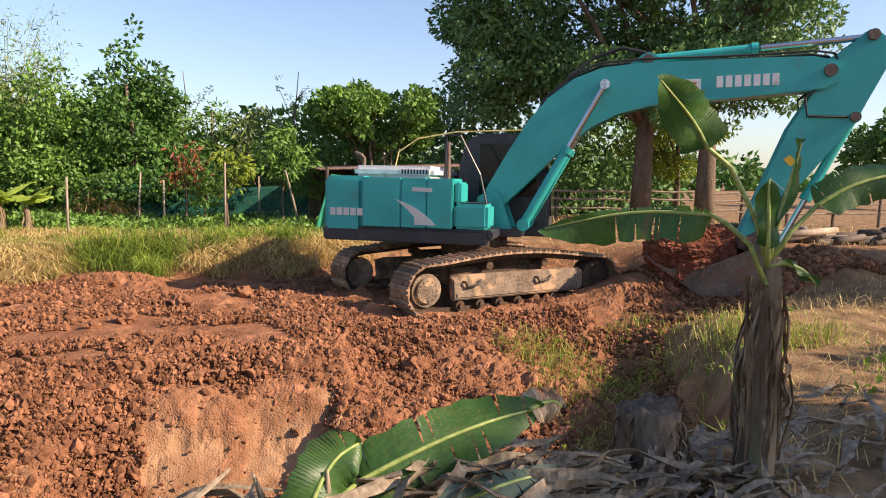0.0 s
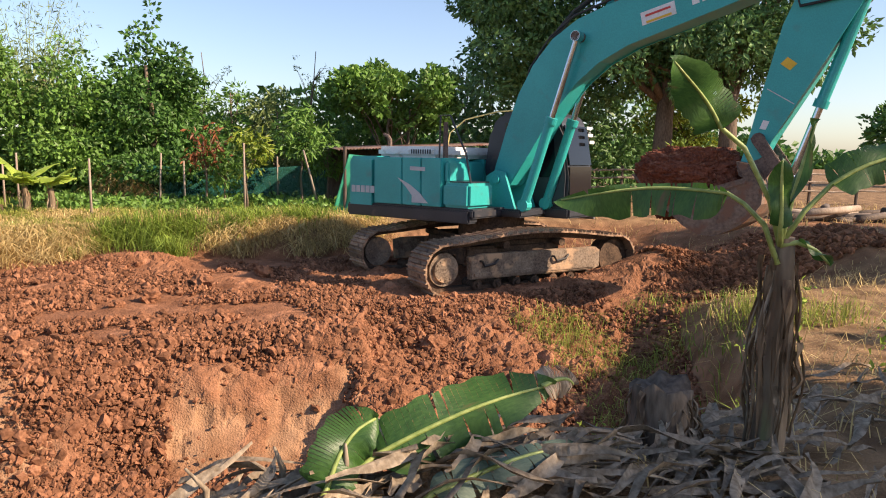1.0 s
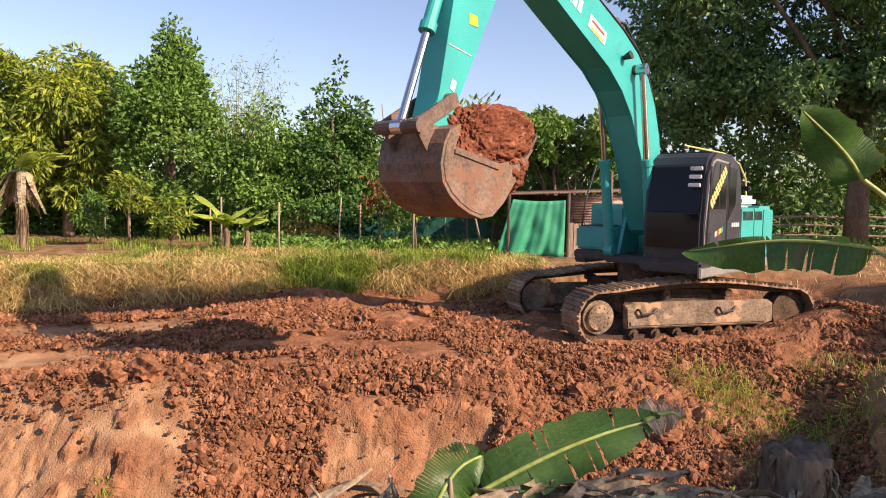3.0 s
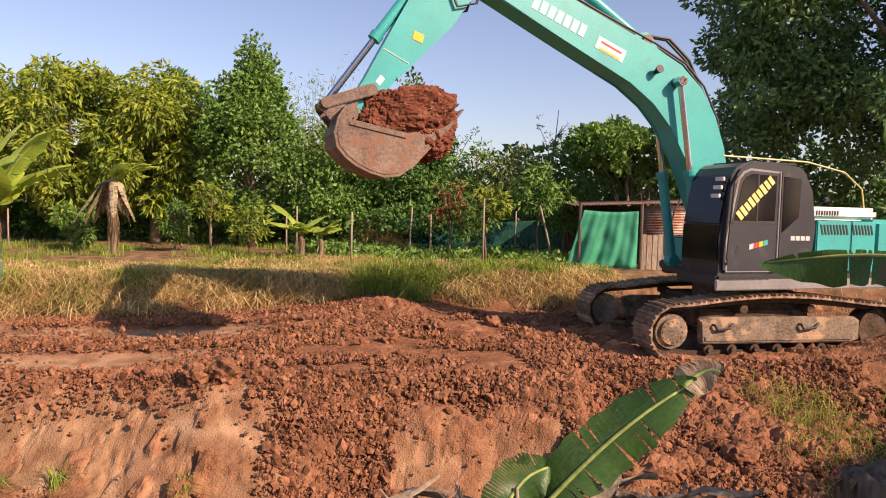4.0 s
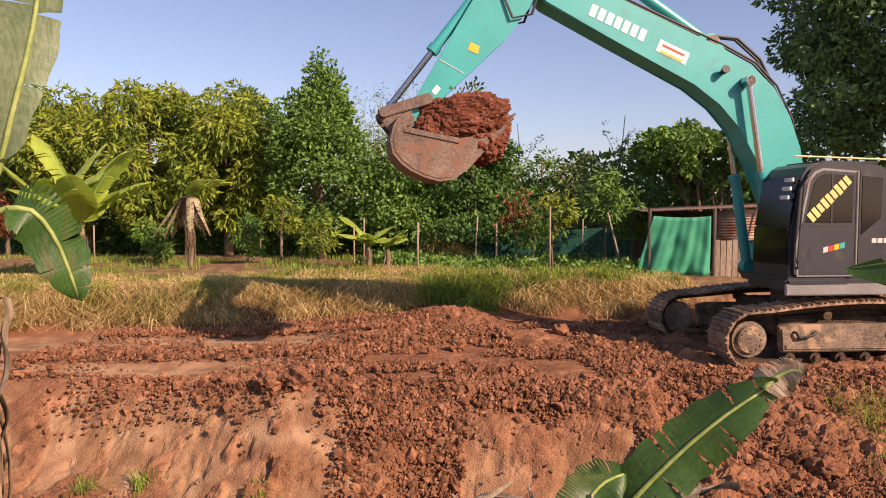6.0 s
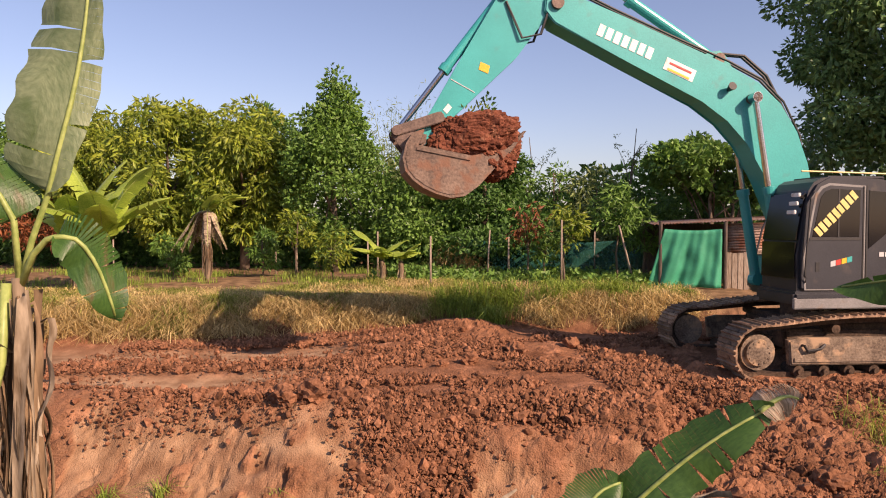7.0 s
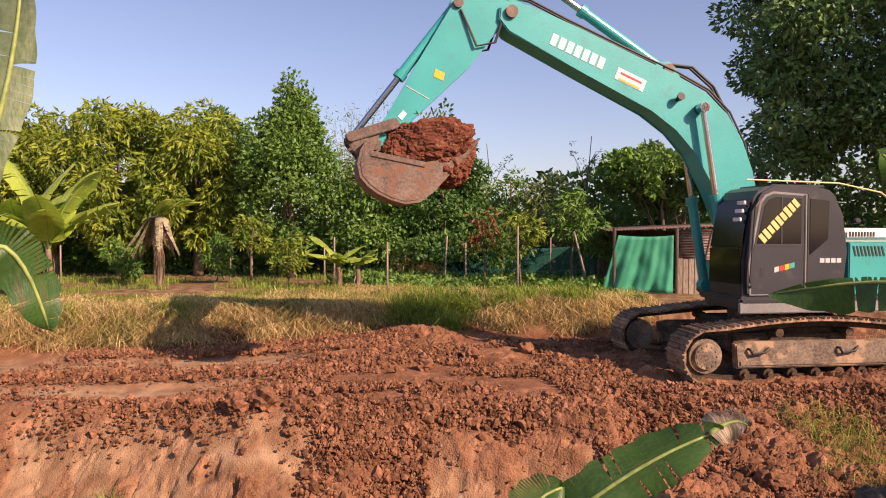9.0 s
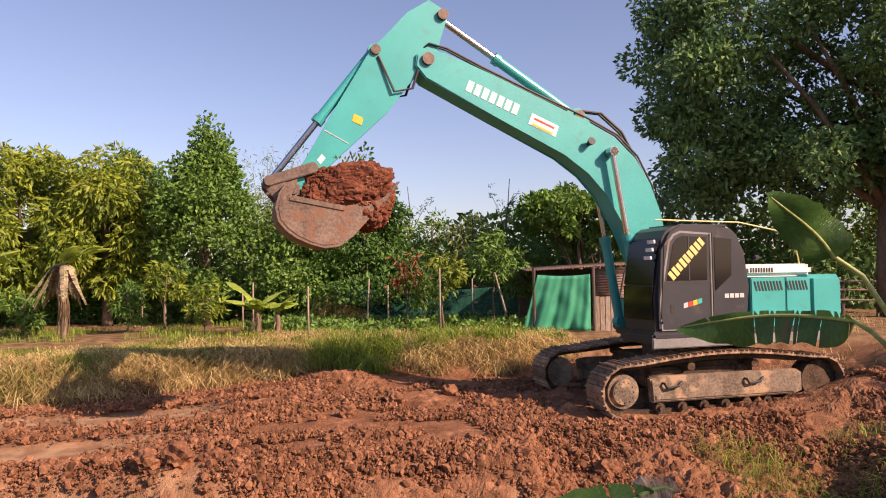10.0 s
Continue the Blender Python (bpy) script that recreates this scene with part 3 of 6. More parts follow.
    # boom brackets
    bm = bmesh.new()
    for y in (-0.36, 0.30):
        prism(bm, [(0.05, 1.3), (0.75, 1.3), (0.5, 1.98), (0.3, 2.02), (0.1, 1.9)], y, y + 0.06)
    rod(bm, (FOOT[0], -0.42, FOOT[1]), (FOOT[0], 0.42, FOOT[1]), 0.07)
    part("boom_bracket", bm, TEAL, up)
    return up


upper = build_upper()
CABX0, CABX1, CABY0, CABY1 = -0.45, 1.34, 0.40, 1.38


def build_cab():
    cab_outline = [(-0.40, 1.36), (-0.46, 1.75), (-0.45, 2.05), (-0.36, 2.65), (-0.27, 2.92), (-0.16, 3.02), (0.0, 3.06), (0.84, 3.08), (0.98, 3.06), (1.09, 3.0), (1.17, 2.88), (1.23, 2.66), (1.36, 1.9), (1.34, 1.36)]
    bm = bmesh.new()
    prism(bm, cab_outline, CABY0, CABY1, 0.05)
    cab = part("cab", bm, GREY, upper, "dark grey operator cab with tinted windows")
    y = CABY1 + 0.002
    door = [(0.30, 1.40), (0.30, 2.92), (0.86, 2.95), (0.98, 2.90), (1.06, 2.80), (1.24, 1.86), (1.22, 1.40)]
    rim = [(0.275, 1.38), (0.275, 2.95), (0.87, 2.985), (1.01, 2.93), (1.095, 2.82), (1.275, 1.86), (1.25, 1.38)]
    decal("door_rim", cab, PALE_GREY, rim, y - 0.004, 1, "worn paler edge round the door")
    decal("cab_door", cab, GREY, door, y, 1, "grey cab door")
    decal("door_window", cab, GLASS, [(0.38, 2.18), (0.37, 2.88), (0.84, 2.9), (0.94, 2.86), (1.01, 2.77), (1.14, 2.18)], y + 0.006, 1, "dark tinted door window")
    decal("window_bar", cab, BLACK, [(0.71, 2.18), (0.71, 2.9), (0.735, 2.9), (0.735, 2.18)], y + 0.012, 1)
    decal("rear_window", cab, GLASS, [(-0.10, 2.25), (-0.12, 2.85), (0.22, 2.88), (0.22, 2.0)], y, 1, "dark rear quarter window")
    decal("door_pull", cab, BLACK, [(1.02, 1.66), (1.02, 1.8), (1.08, 1.8), (1.08, 1.66)], y + 0.006, 1)
    for x in (0.24,):
        decal("door_gap", cab, BLACK, [(x, 1.4), (x, 2.95), (x + 0.02, 2.95), (x + 0.02, 1.4)], y, 1)
    # windscreen in two panes, side window toward the boom
    bm = bmesh.new()
    for z0, z1, x0, x1 in ((1.55, 2.1, 1.358, 1.348), (2.13, 2.84, 1.343, 1.205)):
        vs = [(x0, CABY0 + 0.07, z0), (x0, CABY1 - 0.07, z0), (x1, CABY1 - 0.07, z1), (x1, CABY0 + 0.07, z1)]
        a = [bm.verts.new(v) for v in vs]
        b = [bm.verts.new((v[0] + 0.02, v[1], v[2])) for v in vs]
        bm.faces.new(b)
        for i in range(4):
            bm.faces.new((a[i], a[(i + 1) % 4], b[(i + 1) % 4], b[i]))
    part("windscreen", bm, GLASS, cab, "dark tinted windscreen")
    decal("side_window", cab, GLASS, [(0.0, 1.9), (0.0, 2.9), (1.02, 2.92), (1.12, 1.9)], CABY0 - 0.002, -1)
    for k in range(3):
        bm = bmesh.new()
        box(bm, (1.36 - 0.035 * k, 1.14, 2.52 + 0.13 * k), (1.40 - 0.035 * k, 1.33, 2.58 + 0.13 * k), 0.008)
        part("sticker", bm, WHITE, cab)
    bm = bmesh.new()
    box(bm, (-0.10, CABY0 + 0.06, 3.05), (0.86, CABY1 - 0.06, 3.10), 0.02)
    part("cab_roof", bm, GREY, cab)
    # gold lettering bars across the window, and a coloured sticker
    d = Vector((-0.64, 0.62)).normalized()
    for k in range(9):
        c = Vector((1.05, 2.26)) + d * (0.098 * k)
        q = Vector((-d.y, d.x))
        u, h = d * 0.036, q * (0.078 + 0.008 * math.sin(k * 2.3))
        decal("lettering_bar", cab, PALE_YELLOW, [tuple(c - u - h), tuple(c + u - h), tuple(c + u + h), tuple(c - u + h)], y + 0.014, 1)
    decal("window_frame", cab, BLACK, [(0.34, 2.13), (1.18, 2.13), (1.18, 2.17), (0.34, 2.17)], y + 0.006, 1)
    decal("door_seam", cab, BLACK, [(0.30, 1.40), (0.30, 2.94), (0.32, 2.94), (0.32, 1.40)], y + 0.0065, 1)
    for k, mt in enumerate((SILVER, RED, YELLOW, TEAL)):
        decal("sticker", cab, mt, [(0.84 - 0.09 * k, 1.73 + 0.02 * k), (0.76 - 0.09 * k, 1.75 + 0.02 * k), (0.76 - 0.09 * k, 1.83 + 0.02 * k), (0.84 - 0.09 * k, 1.81 + 0.02 * k)], y + 0.008, 1)
    for k in range(4):
        decal("lettering_bar", cab, SILVER, [(0.04 - 0.1 * k, 1.88), (-0.04 - 0.1 * k, 1.88), (-0.04 - 0.1 * k, 1.95), (0.04 - 0.1 * k, 1.95)], y, 1)
    v, f = tube([(1.24, CABY1 + 0.01, 1.5), (1.28, CABY1 + 0.05, 1.6), (1.2, CABY1 + 0.05, 2.75), (1.1, CABY1 + 0.01, 2.85)], 0.016, 6)
    mesh_object("grab_rail", v, f, BLACK, cab)
    bm = bmesh.new()
    box(bm, (-0.62, CABY1 - 0.02, 2.5), (-0.5, CABY1 + 0.10, 2.58), 0.02)
    part("mirror", bm, GREY, cab)
    return cab


build_cab()


def build_boom():
    outline = [(4.42, 5.97), (4.72, 6.02), (4.92, 5.92), (4.94, 5.72), (4.78, 5.53), (3.6, 4.97), (2.3, 4.34), (1.85, 4.03), (1.5, 3.66), (1.16, 3.06), (0.82, 2.3), (0.55, 1.78), (0.36, 1.68), (0.2, 1.76), (0.17, 2.0), (0.30, 2.75), (0.44, 3.4), (0.62, 3.9), (0.92, 4.36), (1.32, 4.7), (1.85, 4.96), (2.6, 5.26), (3.6, 5.66)]
    bm = bmesh.new()
    prism(bm, [(x, z + (0.04 if z < 0.42 * x + 3.45 and x > 0.7 else 0)) for x, z in outline[::-1]], -0.24, 0.24, 0.02)
    boom = keyed("boom", bm, TEAL, "teal gooseneck boom with white lettering")
    # seams, decals
    for s in (-1, 1):
        y = 0.241 * s
        d = Vector((-0.95, -0.39)).normalized()
        for k in range(7):
            c = Vector((4.02, 5.44)) + d * (0.145 * k)
            q = Vector((-d.y, d.x))
            u, h = d * 0.052, q * 0.095
            decal("lettering_block", boom, WHITE, [tuple(c - u - h), tuple(c + u - h), tuple(c + u + h), tuple(c - u + h)], y, s)
        c = Vector((2.70, 4.86))
        u, h = d * 0.27, Vector((-d.y, d.x)) * 0.10
        decal("sign_plate", boom, WHITE, [tuple(c - u - h), tuple(c + u - h), tuple(c + u + h), tuple(c - u + h)], y, s, "white sign with red and yellow bars")
        for o, mt in ((0.03, RED), (-0.07, YELLOW)):
            c2 = c + Vector((-d.y, d.x)) * -o
            u2, h2 = d * 0.2, Vector((-d.y, d.x)) * 0.016
            decal("sign_bar", boom, mt, [tuple(c2 - u2 - h2), tuple(c2 + u2 - h2), tuple(c2 + u2 + h2), tuple(c2 - u2 + h2)], y + 0.006 * s, s)
    for p, r, w in (((4.74, 5.84), 0.10, 0.30), ((1.47, 4.42), 0.08, 0.46), ((1.98, 5.08), 0.09, 0.2)):
        bm = bmesh.new()
        rod(bm, (p[0], -w, p[1]), (p[0], w, p[1]), r, seg=16)
        part("pin", bm, PIN, boom)
    bm = bmesh.new()
    for y in (-0.14, 0.08):
        prism(bm, [(1.7, 4.88), (2.3, 5.12), (2.08, 5.2), (1.96, 5.22), (1.86, 5.14)], y, y + 0.06)
    part("lug", bm, TEAL, boom)
    for y in (0.12, 0.2, -0.2):
        v, f = tube([(0.50, y, 3.3), (0.56, y, 3.85), (0.86, y, 4.40), (1.25, y, 4.76), (1.85, y, 5.04), (2.8, y, 5.40), (3.8, y, 5.80), (4.4, y, 6.06), (4.7, y, 6.12), (4.85, y * 0.6, 6.0)], 0.02, 6)
        mesh_object("hose", v, f, BLACK, boom)
    for y in (0.03, -0.05):
        v, f = tube([(1.95, y, 5.2), (1.5, y + 0.05, 5.16), (1.1, y + 0.05, 4.85), (0.8, y, 4.4)], 0.025, 6)
        mesh_object("hose", v, f, BLACK, boom)
    bm = bmesh.new()
    rod(bm, (1.86, 0.25, 4.56), (1.86, 0.38, 4.60), 0.035, 0.07)
    part("work_lamp", bm, BLACK, boom)
    return boom


def build_arm():
    outline = [(4.36, 6.62), (4.46, 6.74), (4.68, 6.86), (5.05, 6.62), (5.50, 6.12), (5.66, 5.98), (5.72, 5.82), (6.2, 5.05), (6.72, 4.14), (7.02, 3.74), (7.02, 3.60), (6.90, 3.53), (6.78, 3.62), (6.62, 3.80), (6.28, 4.12), (5.38, 4.98), (5.05, 5.42), (4.84, 5.68), (4.62, 5.72), (4.56, 5.86), (4.5, 6.2)]
    bm = bmesh.new()
    prism(bm, outline[::-1], -0.17, 0.17, 0.02)
    arm = keyed("arm", bm, TEAL, "teal dipper arm")
    for p, r, w in (((4.46, 6.62), 0.09, 0.24), ((5.59, 5.95), 0.08, 0.22), ((6.61, 4.01), 0.085, 0.26), ((6.92, 3.67), 0.085, 0.36)):
        bm = bmesh.new()
        rod(bm, (p[0], -w, p[1]), (p[0], w, p[1]), r, seg=16)
        part("pin", bm, PIN, arm)
    for s in (-1, 1):
        decal("yellow_sign", arm, YELLOW, [(5.83, 4.72), (5.80, 4.84), (5.95, 4.90), (5.98, 4.78)], 0.171 * s, s, "small yellow warning sticker")
        decal("seam", arm, SILVER, slab_bar(6.42, 4.62, 6.04, 4.42, 0.012), 0.171 * s, s)
        decal("number_plate_blank", arm, WHITE, [(6.48, 4.08), (6.40, 4.18), (6.46, 4.24), (6.54, 4.14)], 0.171 * s, s)
    for y in (0.19, -0.19):
        v, f = tube([(4.80, y, 5.95), (5.0, y * 1.2, 5.35), (5.3, y * 1.2, 5.28), (5.55, y, 5.85)], 0.022, 6)
        mesh_object("hose", v, f, BLACK, arm)
    return arm


BW = 0.48


def build_bucket():
    back = [(6.86, 3.80), (7.04, 3.74), (7.14, 3.58), (7.19, 3.36), (7.15, 3.16), (7.03, 3.02), (6.88, 2.91), (6.68, 2.82), (6.46, 2.76), (6.24, 2.79), (6.02, 2.95), (5.74, 3.26), (5.42, 3.62)]
    inner = [(5.48, 3.62), (5.79, 3.30), (6.05, 3.02), (6.26, 2.86), (6.46, 2.83), (6.66, 2.89), (6.84, 2.98), (6.98, 3.09), (7.08, 3.20), (7.12, 3.36), (7.08, 3.55), (7.0, 3.67), (6.88, 3.73)]
    bm = bmesh.new()
    prism(bm, back + inner, -BW, BW)
    bucket = keyed("bucket", bm, BUCKET, "worn steel digging bucket")
    for s in (-1, 1):
        bm = bmesh.new()
        y = (BW - 0.02) * s
        prism(bm, [(6.86, 3.77), (7.02, 3.70), (7.11, 3.56), (7.15, 3.36), (7.11, 3.18), (7.00, 3.05), (6.86, 2.95), (6.67, 2.86), (6.46, 2.80), (6.26, 2.83), (6.05, 2.98), (5.77, 3.29), (5.45, 3.62), (5.62, 3.50), (6.14, 3.40), (6.96, 3.55)], min(y, y + 0.03 * s), max(y, y + 0.03 * s), 0.006)
        part("side_plate", bm, BUCKET, bucket)
        bm = bmesh.new()
        prism(bm, slab_bar(6.98, 3.50, 6.16, 3.35, 0.04), min(y, y + 0.05 * s), max(y, y + 0.05 * s))
        part("side_rib", bm, BUCKET, bucket)
        bm = bmesh.new()
        y = 0.22 * s
        prism(bm, [(6.8, 3.74), (6.82, 3.60), (6.95, 3.50), (7.10, 3.42), (7.22, 3.56), (7.35, 3.72), (7.36, 3.82), (7.26, 3.88), (7.10, 3.80)], min(y, y + 0.04 * s), max(y, y + 0.04 * s))
        part("bracket", bm, PIN, bucket)
    for k in range(5):
        bm = bmesh.new()
        y = (-0.86 + 0.43 * k) * BW
        prism(bm, [(5.48, 3.62), (5.56, 3.42), (5.34, 3.72), (5.28, 3.80), (5.32, 3.80)], y - 0.04, y + 0.04)
        part("tooth", bm, PIN, bucket)
    return bucket


boom, arm, bucket = build_boom(), build_arm(), build_bucket()


def cylinder(r_barrel, r_rod, closed, mats=(None, None)):
    bm = bmesh.new()
    rod(bm, (0, 0, 0), (closed, 0, 0), r_barrel, seg=16)
    rod(bm, (closed - 0.08, 0, 0), (closed + 0.03, 0, 0), r_barrel * 1.25, seg=16)
    rod(bm, (0, -0.08, 0), (0, 0.08, 0), r_barrel * 1.3, seg=12)
    a = keyed("cylinder_barrel", bm, TEAL, "teal hydraulic cylinder")
    bm = bmesh.new()
    rod(bm, (0, 0, 0), (-closed + 0.1, 0, 0), r_rod, seg=12)
    rod(bm, (0, -0.08, 0), (0, 0.08, 0), r_rod * 1.7, seg=12)
    b = keyed("cylinder_rod", bm, CHROME, "chrome cylinder rod")
    return a, b


boom_cylinders = [(cylinder(0.085, 0.05, 1.55), y) for y in (-0.38, 0.38)]
arm_cylinder = cylinder(0.085, 0.055, 1.75)
bucket_cylinder = cylinder(0.08, 0.05, 1.5)


def build_link():
    """The pair of link arms, from the arm's pin along x to the bucket's pin."""
    bm = bmesh.new()
    for s in (-1, 1):
        y = 0.24 * s
        prism(bm, [(-0.06, 0.07), (0.0, 0.085), (0.68, 0.075), (0.76, 0.0), (0.68, -0.075), (0.0, -0.085), (-0.06, -0.07)], min(y, y + 0.05 * s), max(y, y + 0.05 * s), 0.01)
    rod(bm, (0.69, -0.32, 0), (0.69, 0.32, 0), 0.08)
    return keyed("bucket_link", bm, PIN, "worn steel bucket link")


link = build_link()
# a heap of wet soil in the bucket
SOIL = material("wet_soil", (0.085, 0.026, 0.015), (0.22, 0.076, 0.042), 5, 30, rough=0.9, bump=0.7, spots=(0.33, 0.15, 0.09), spot_at=0.64, gloss=0.2)


def build_load():
    bm = bmesh.new()
    bmesh.ops.create_icosphere(bm, subdivisions=6, radius=1.0)
    for v in bm.verts:
        p = v.co.copy()
        r = 0.94 + 0.16 * noise.fractal(p * 1.5 + Vector((3, 1, 2)), 1.0, 2.0, 4) + 0.14 * abs(noise.noise(p * 4.5)) + 0.10 * abs(noise.noise(p * 10)) + 0.06 * abs(noise.noise(p * 21)) + 0.03 * abs(noise.noise(p * 43))
        full = lambda q, e: math.copysign(abs(q) ** e, q)
        x, y, z = full(p.x, 0.8) * 0.74 * r, full(p.y, 0.75) * 0.50 * r, full(p.z, 0.85) * 0.44 * r
        # heaped over the mouth, spilling over the sides towards the lip
        lip = min(max((0.35 - x) / 0.7, 0.0), 1.0)
        z = z * (1.0 + (0.55 * lip if p.z < 0 else 0.12)) + 0.04
        y = y * (0.84 + 0.36 * lip)
        v.co = Vector((6.06 + x, y, 3.62 + z - 0.07 * x))
    me = bpy.data.meshes.new("soil_load")
    bm.to_mesh(me)
    bm.free()
    me.materials.append(SOIL)
    return tagged(new("soil_load", me), "heap of moist red soil carried in the bucket", "soil")


load = build_load()


def build_sprig():
    """A green sprig caught on top of the load, one of its parts."""
    r = np.random.RandomState(3)
    V, F = [], []
    for k in range(60):
        a, q = r.rand() * 6.28, r.rand()
        o = Vector((5.95 + 0.13 * r.randn(), 0.12 * r.randn(), 4.02 + 0.20 * q))
        d = Vector((math.cos(a), math.sin(a), 0.8)).normalized()
        w = d.cross(Vector((0, 0, 1))).normalized() * 0.018
        i = len(V)
        V += [o, o + d * 0.06 + w, o + d * 0.13, o + d * 0.06 - w]
        F += [(i, i + 1, i + 2, i + 3)]
    tagged(mesh_object("sprig", V, F, GRASS, load), "green sprig caught on the soil", kind="stuff")


build_sprig()


# ---- plants ----
def leaf_mat(name, dark, light, through=0.25, rough=0.5):
    return material(name, dark, light, 0.9, 9, rough=rough, bump=0.0, per="island", through=through, gloss=0.35)


LEAF_DEEP = leaf_mat("deep_green_leaf", (0.041, 0.112, 0.023), (0.094, 0.214, 0.041))
LEAF_MID = leaf_mat("mid_green_leaf", (0.072, 0.170, 0.029), (0.152, 0.287, 0.054))
LEAF_MANGO = leaf_mat("yellow_green_leaf", (0.050, 0.125, 0.016), (0.330, 0.385, 0.040))
LEAF_DARK = leaf_mat("dark_tree_leaf", (0.069, 0.155, 0.053), (0.164, 0.305, 0.095), through=0.2)
LEAF_PALE = leaf_mat("pale_bamboo_leaf", (0.111, 0.169, 0.052), (0.221, 0.286, 0.098))
LEAF_RED = leaf_mat("rusty_leaf", (0.16, 0.05, 0.02), (0.30, 0.11, 0.04))
UNDERSIDE = material("leaf_underside", (0.075, 0.13, 0.095), (0.15, 0.21, 0.155), 2.0, 30, rough=0.6, bump=0.15, through=0.25, stretch=(1, 6, 1), gloss=0.4)
# banana leaf as it looks in full sun: the brightness is in the colour
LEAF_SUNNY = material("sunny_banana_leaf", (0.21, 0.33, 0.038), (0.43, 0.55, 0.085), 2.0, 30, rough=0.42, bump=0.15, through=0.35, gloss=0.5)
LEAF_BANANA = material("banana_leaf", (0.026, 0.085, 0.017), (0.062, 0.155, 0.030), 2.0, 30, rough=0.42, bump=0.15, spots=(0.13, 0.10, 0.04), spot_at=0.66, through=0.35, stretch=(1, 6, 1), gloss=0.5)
STALK = material("banana_stalk", (0.16, 0.23, 0.05), (0.34, 0.41, 0.13), 3, 30, rough=0.5, bump=0.1)
DRY = material("dry_banana_leaf", (0.13, 0.095, 0.06), (0.40, 0.33, 0.24), 4, 30, rough=0.9, bump=0.4, per="island", through=0.1, stretch=(1, 1, 0.3), gloss=0.2)
SHEATH = material("brown_sheath", (0.085, 0.055, 0.035), (0.32, 0.22, 0.13), 5, 40, rough=0.9, bump=0.4, per="object", through=0.1, stretch=(1, 1, 0.15), gloss=0.2)
STRAW = material("straw_grass", (0.386, 0.276, 0.109), (0.770, 0.603, 0.285), 1.2, 12, rough=0.9, bump=0.0, per="island", through=0.2, gloss=0.2)
BANK_GREEN = material("yellowing_grass", (0.155, 0.205, 0.035), (0.44, 0.45, 0.105), 1.0, 12, rough=0.8, bump=0.0, per="island", through=0.25, gloss=0.25)
# paler copy of the banana leaf, with sunlight put into its colour
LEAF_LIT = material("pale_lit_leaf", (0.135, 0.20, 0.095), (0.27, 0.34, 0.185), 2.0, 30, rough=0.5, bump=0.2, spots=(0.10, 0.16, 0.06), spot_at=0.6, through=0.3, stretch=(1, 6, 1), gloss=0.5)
BARK = material("bark", (0.075, 0.055, 0.04), (0.22, 0.17, 0.125), 3, 30, rough=0.95, bump=0.7, stretch=(1, 1, 0.25), gloss=0.2)
POLE = material("weathered_pole", (0.20, 0.15, 0.11), (0.42, 0.35, 0.28), 3, 30, rough=0.9, bump=0.4, stretch=(1, 1, 0.2), gloss=0.2)
rng = np.random.RandomState(11)


def leaves(centres, size, aspect, droop=0.0, spread=1.0, outward=None):
    """Verts and faces of small folded leaves round the given centres."""
    n = len(centres)
    d = rng.normal(size=(n, 3)) * spread
    if outward is not None:
        d += outward * 1.1
    d[:, 2] -= droop
    d /= np.linalg.norm(d, axis=1)[:, None] + 1e-9
    u = rng.normal(size=(n, 3))
    u[:, 2] *= 0.4
    w = np.cross(d, u)
    w /= np.linalg.norm(w, axis=1)[:, None] + 1e-9
    nn = np.cross(w, d)
    L = size * (0.6 + 0.8 * rng.rand(n))[:, None]
    W = L * aspect
    a, b = centres, centres + d * L
    m = centres + d * L * 0.45
    v = np.stack([a, m + w * W * 0.5 + nn * W * 0.18, b, m - w * W * 0.5 + nn * W * 0.18], 1).reshape(-1, 3)
    i = np.arange(n)[:, None] * 4
    f = np.concatenate([i + [0, 1, 2], i + [0, 2, 3]], 1).reshape(-1, 3)
    return v, f


def shell_points(blobs, count, depth=0.35):
    """Points near the skin of a set of lumps, with their outward ways."""
    vol = np.array([b[3] * b[4] * b[5] for b in blobs]) ** (2 / 3)
    pick = rng.choice(len(blobs), size=count, p=vol / vol.sum())
    B = np.array(blobs)[pick]
    d = rng.normal(size=(count, 3))
    d /= np.linalg.norm(d, axis=1)[:, None]
    r = 1 - depth * rng.rand(count) ** 1.6
    return B[:, :3] + d * B[:, 3:] * r[:, None], d


def lumps(centre, radii, count, size, seed):
    """Irregular lumps that fill a crown's outline and break it up."""
    r = np.random.RandomState(seed)
    out = []
    for _ in range(count):
        d = r.normal(size=3)
        d /= np.linalg.norm(d)
        k = 0.35 + 0.6 * r.rand() ** 0.5
        s = size * (0.6 + 0.8 * r.rand())
        out.append((centre[0] + d[0] * radii[0] * k, centre[1] + d[1] * radii[1] * k, centre[2] + d[2] * radii[2] * k, s, s, s * 0.8))
    return out


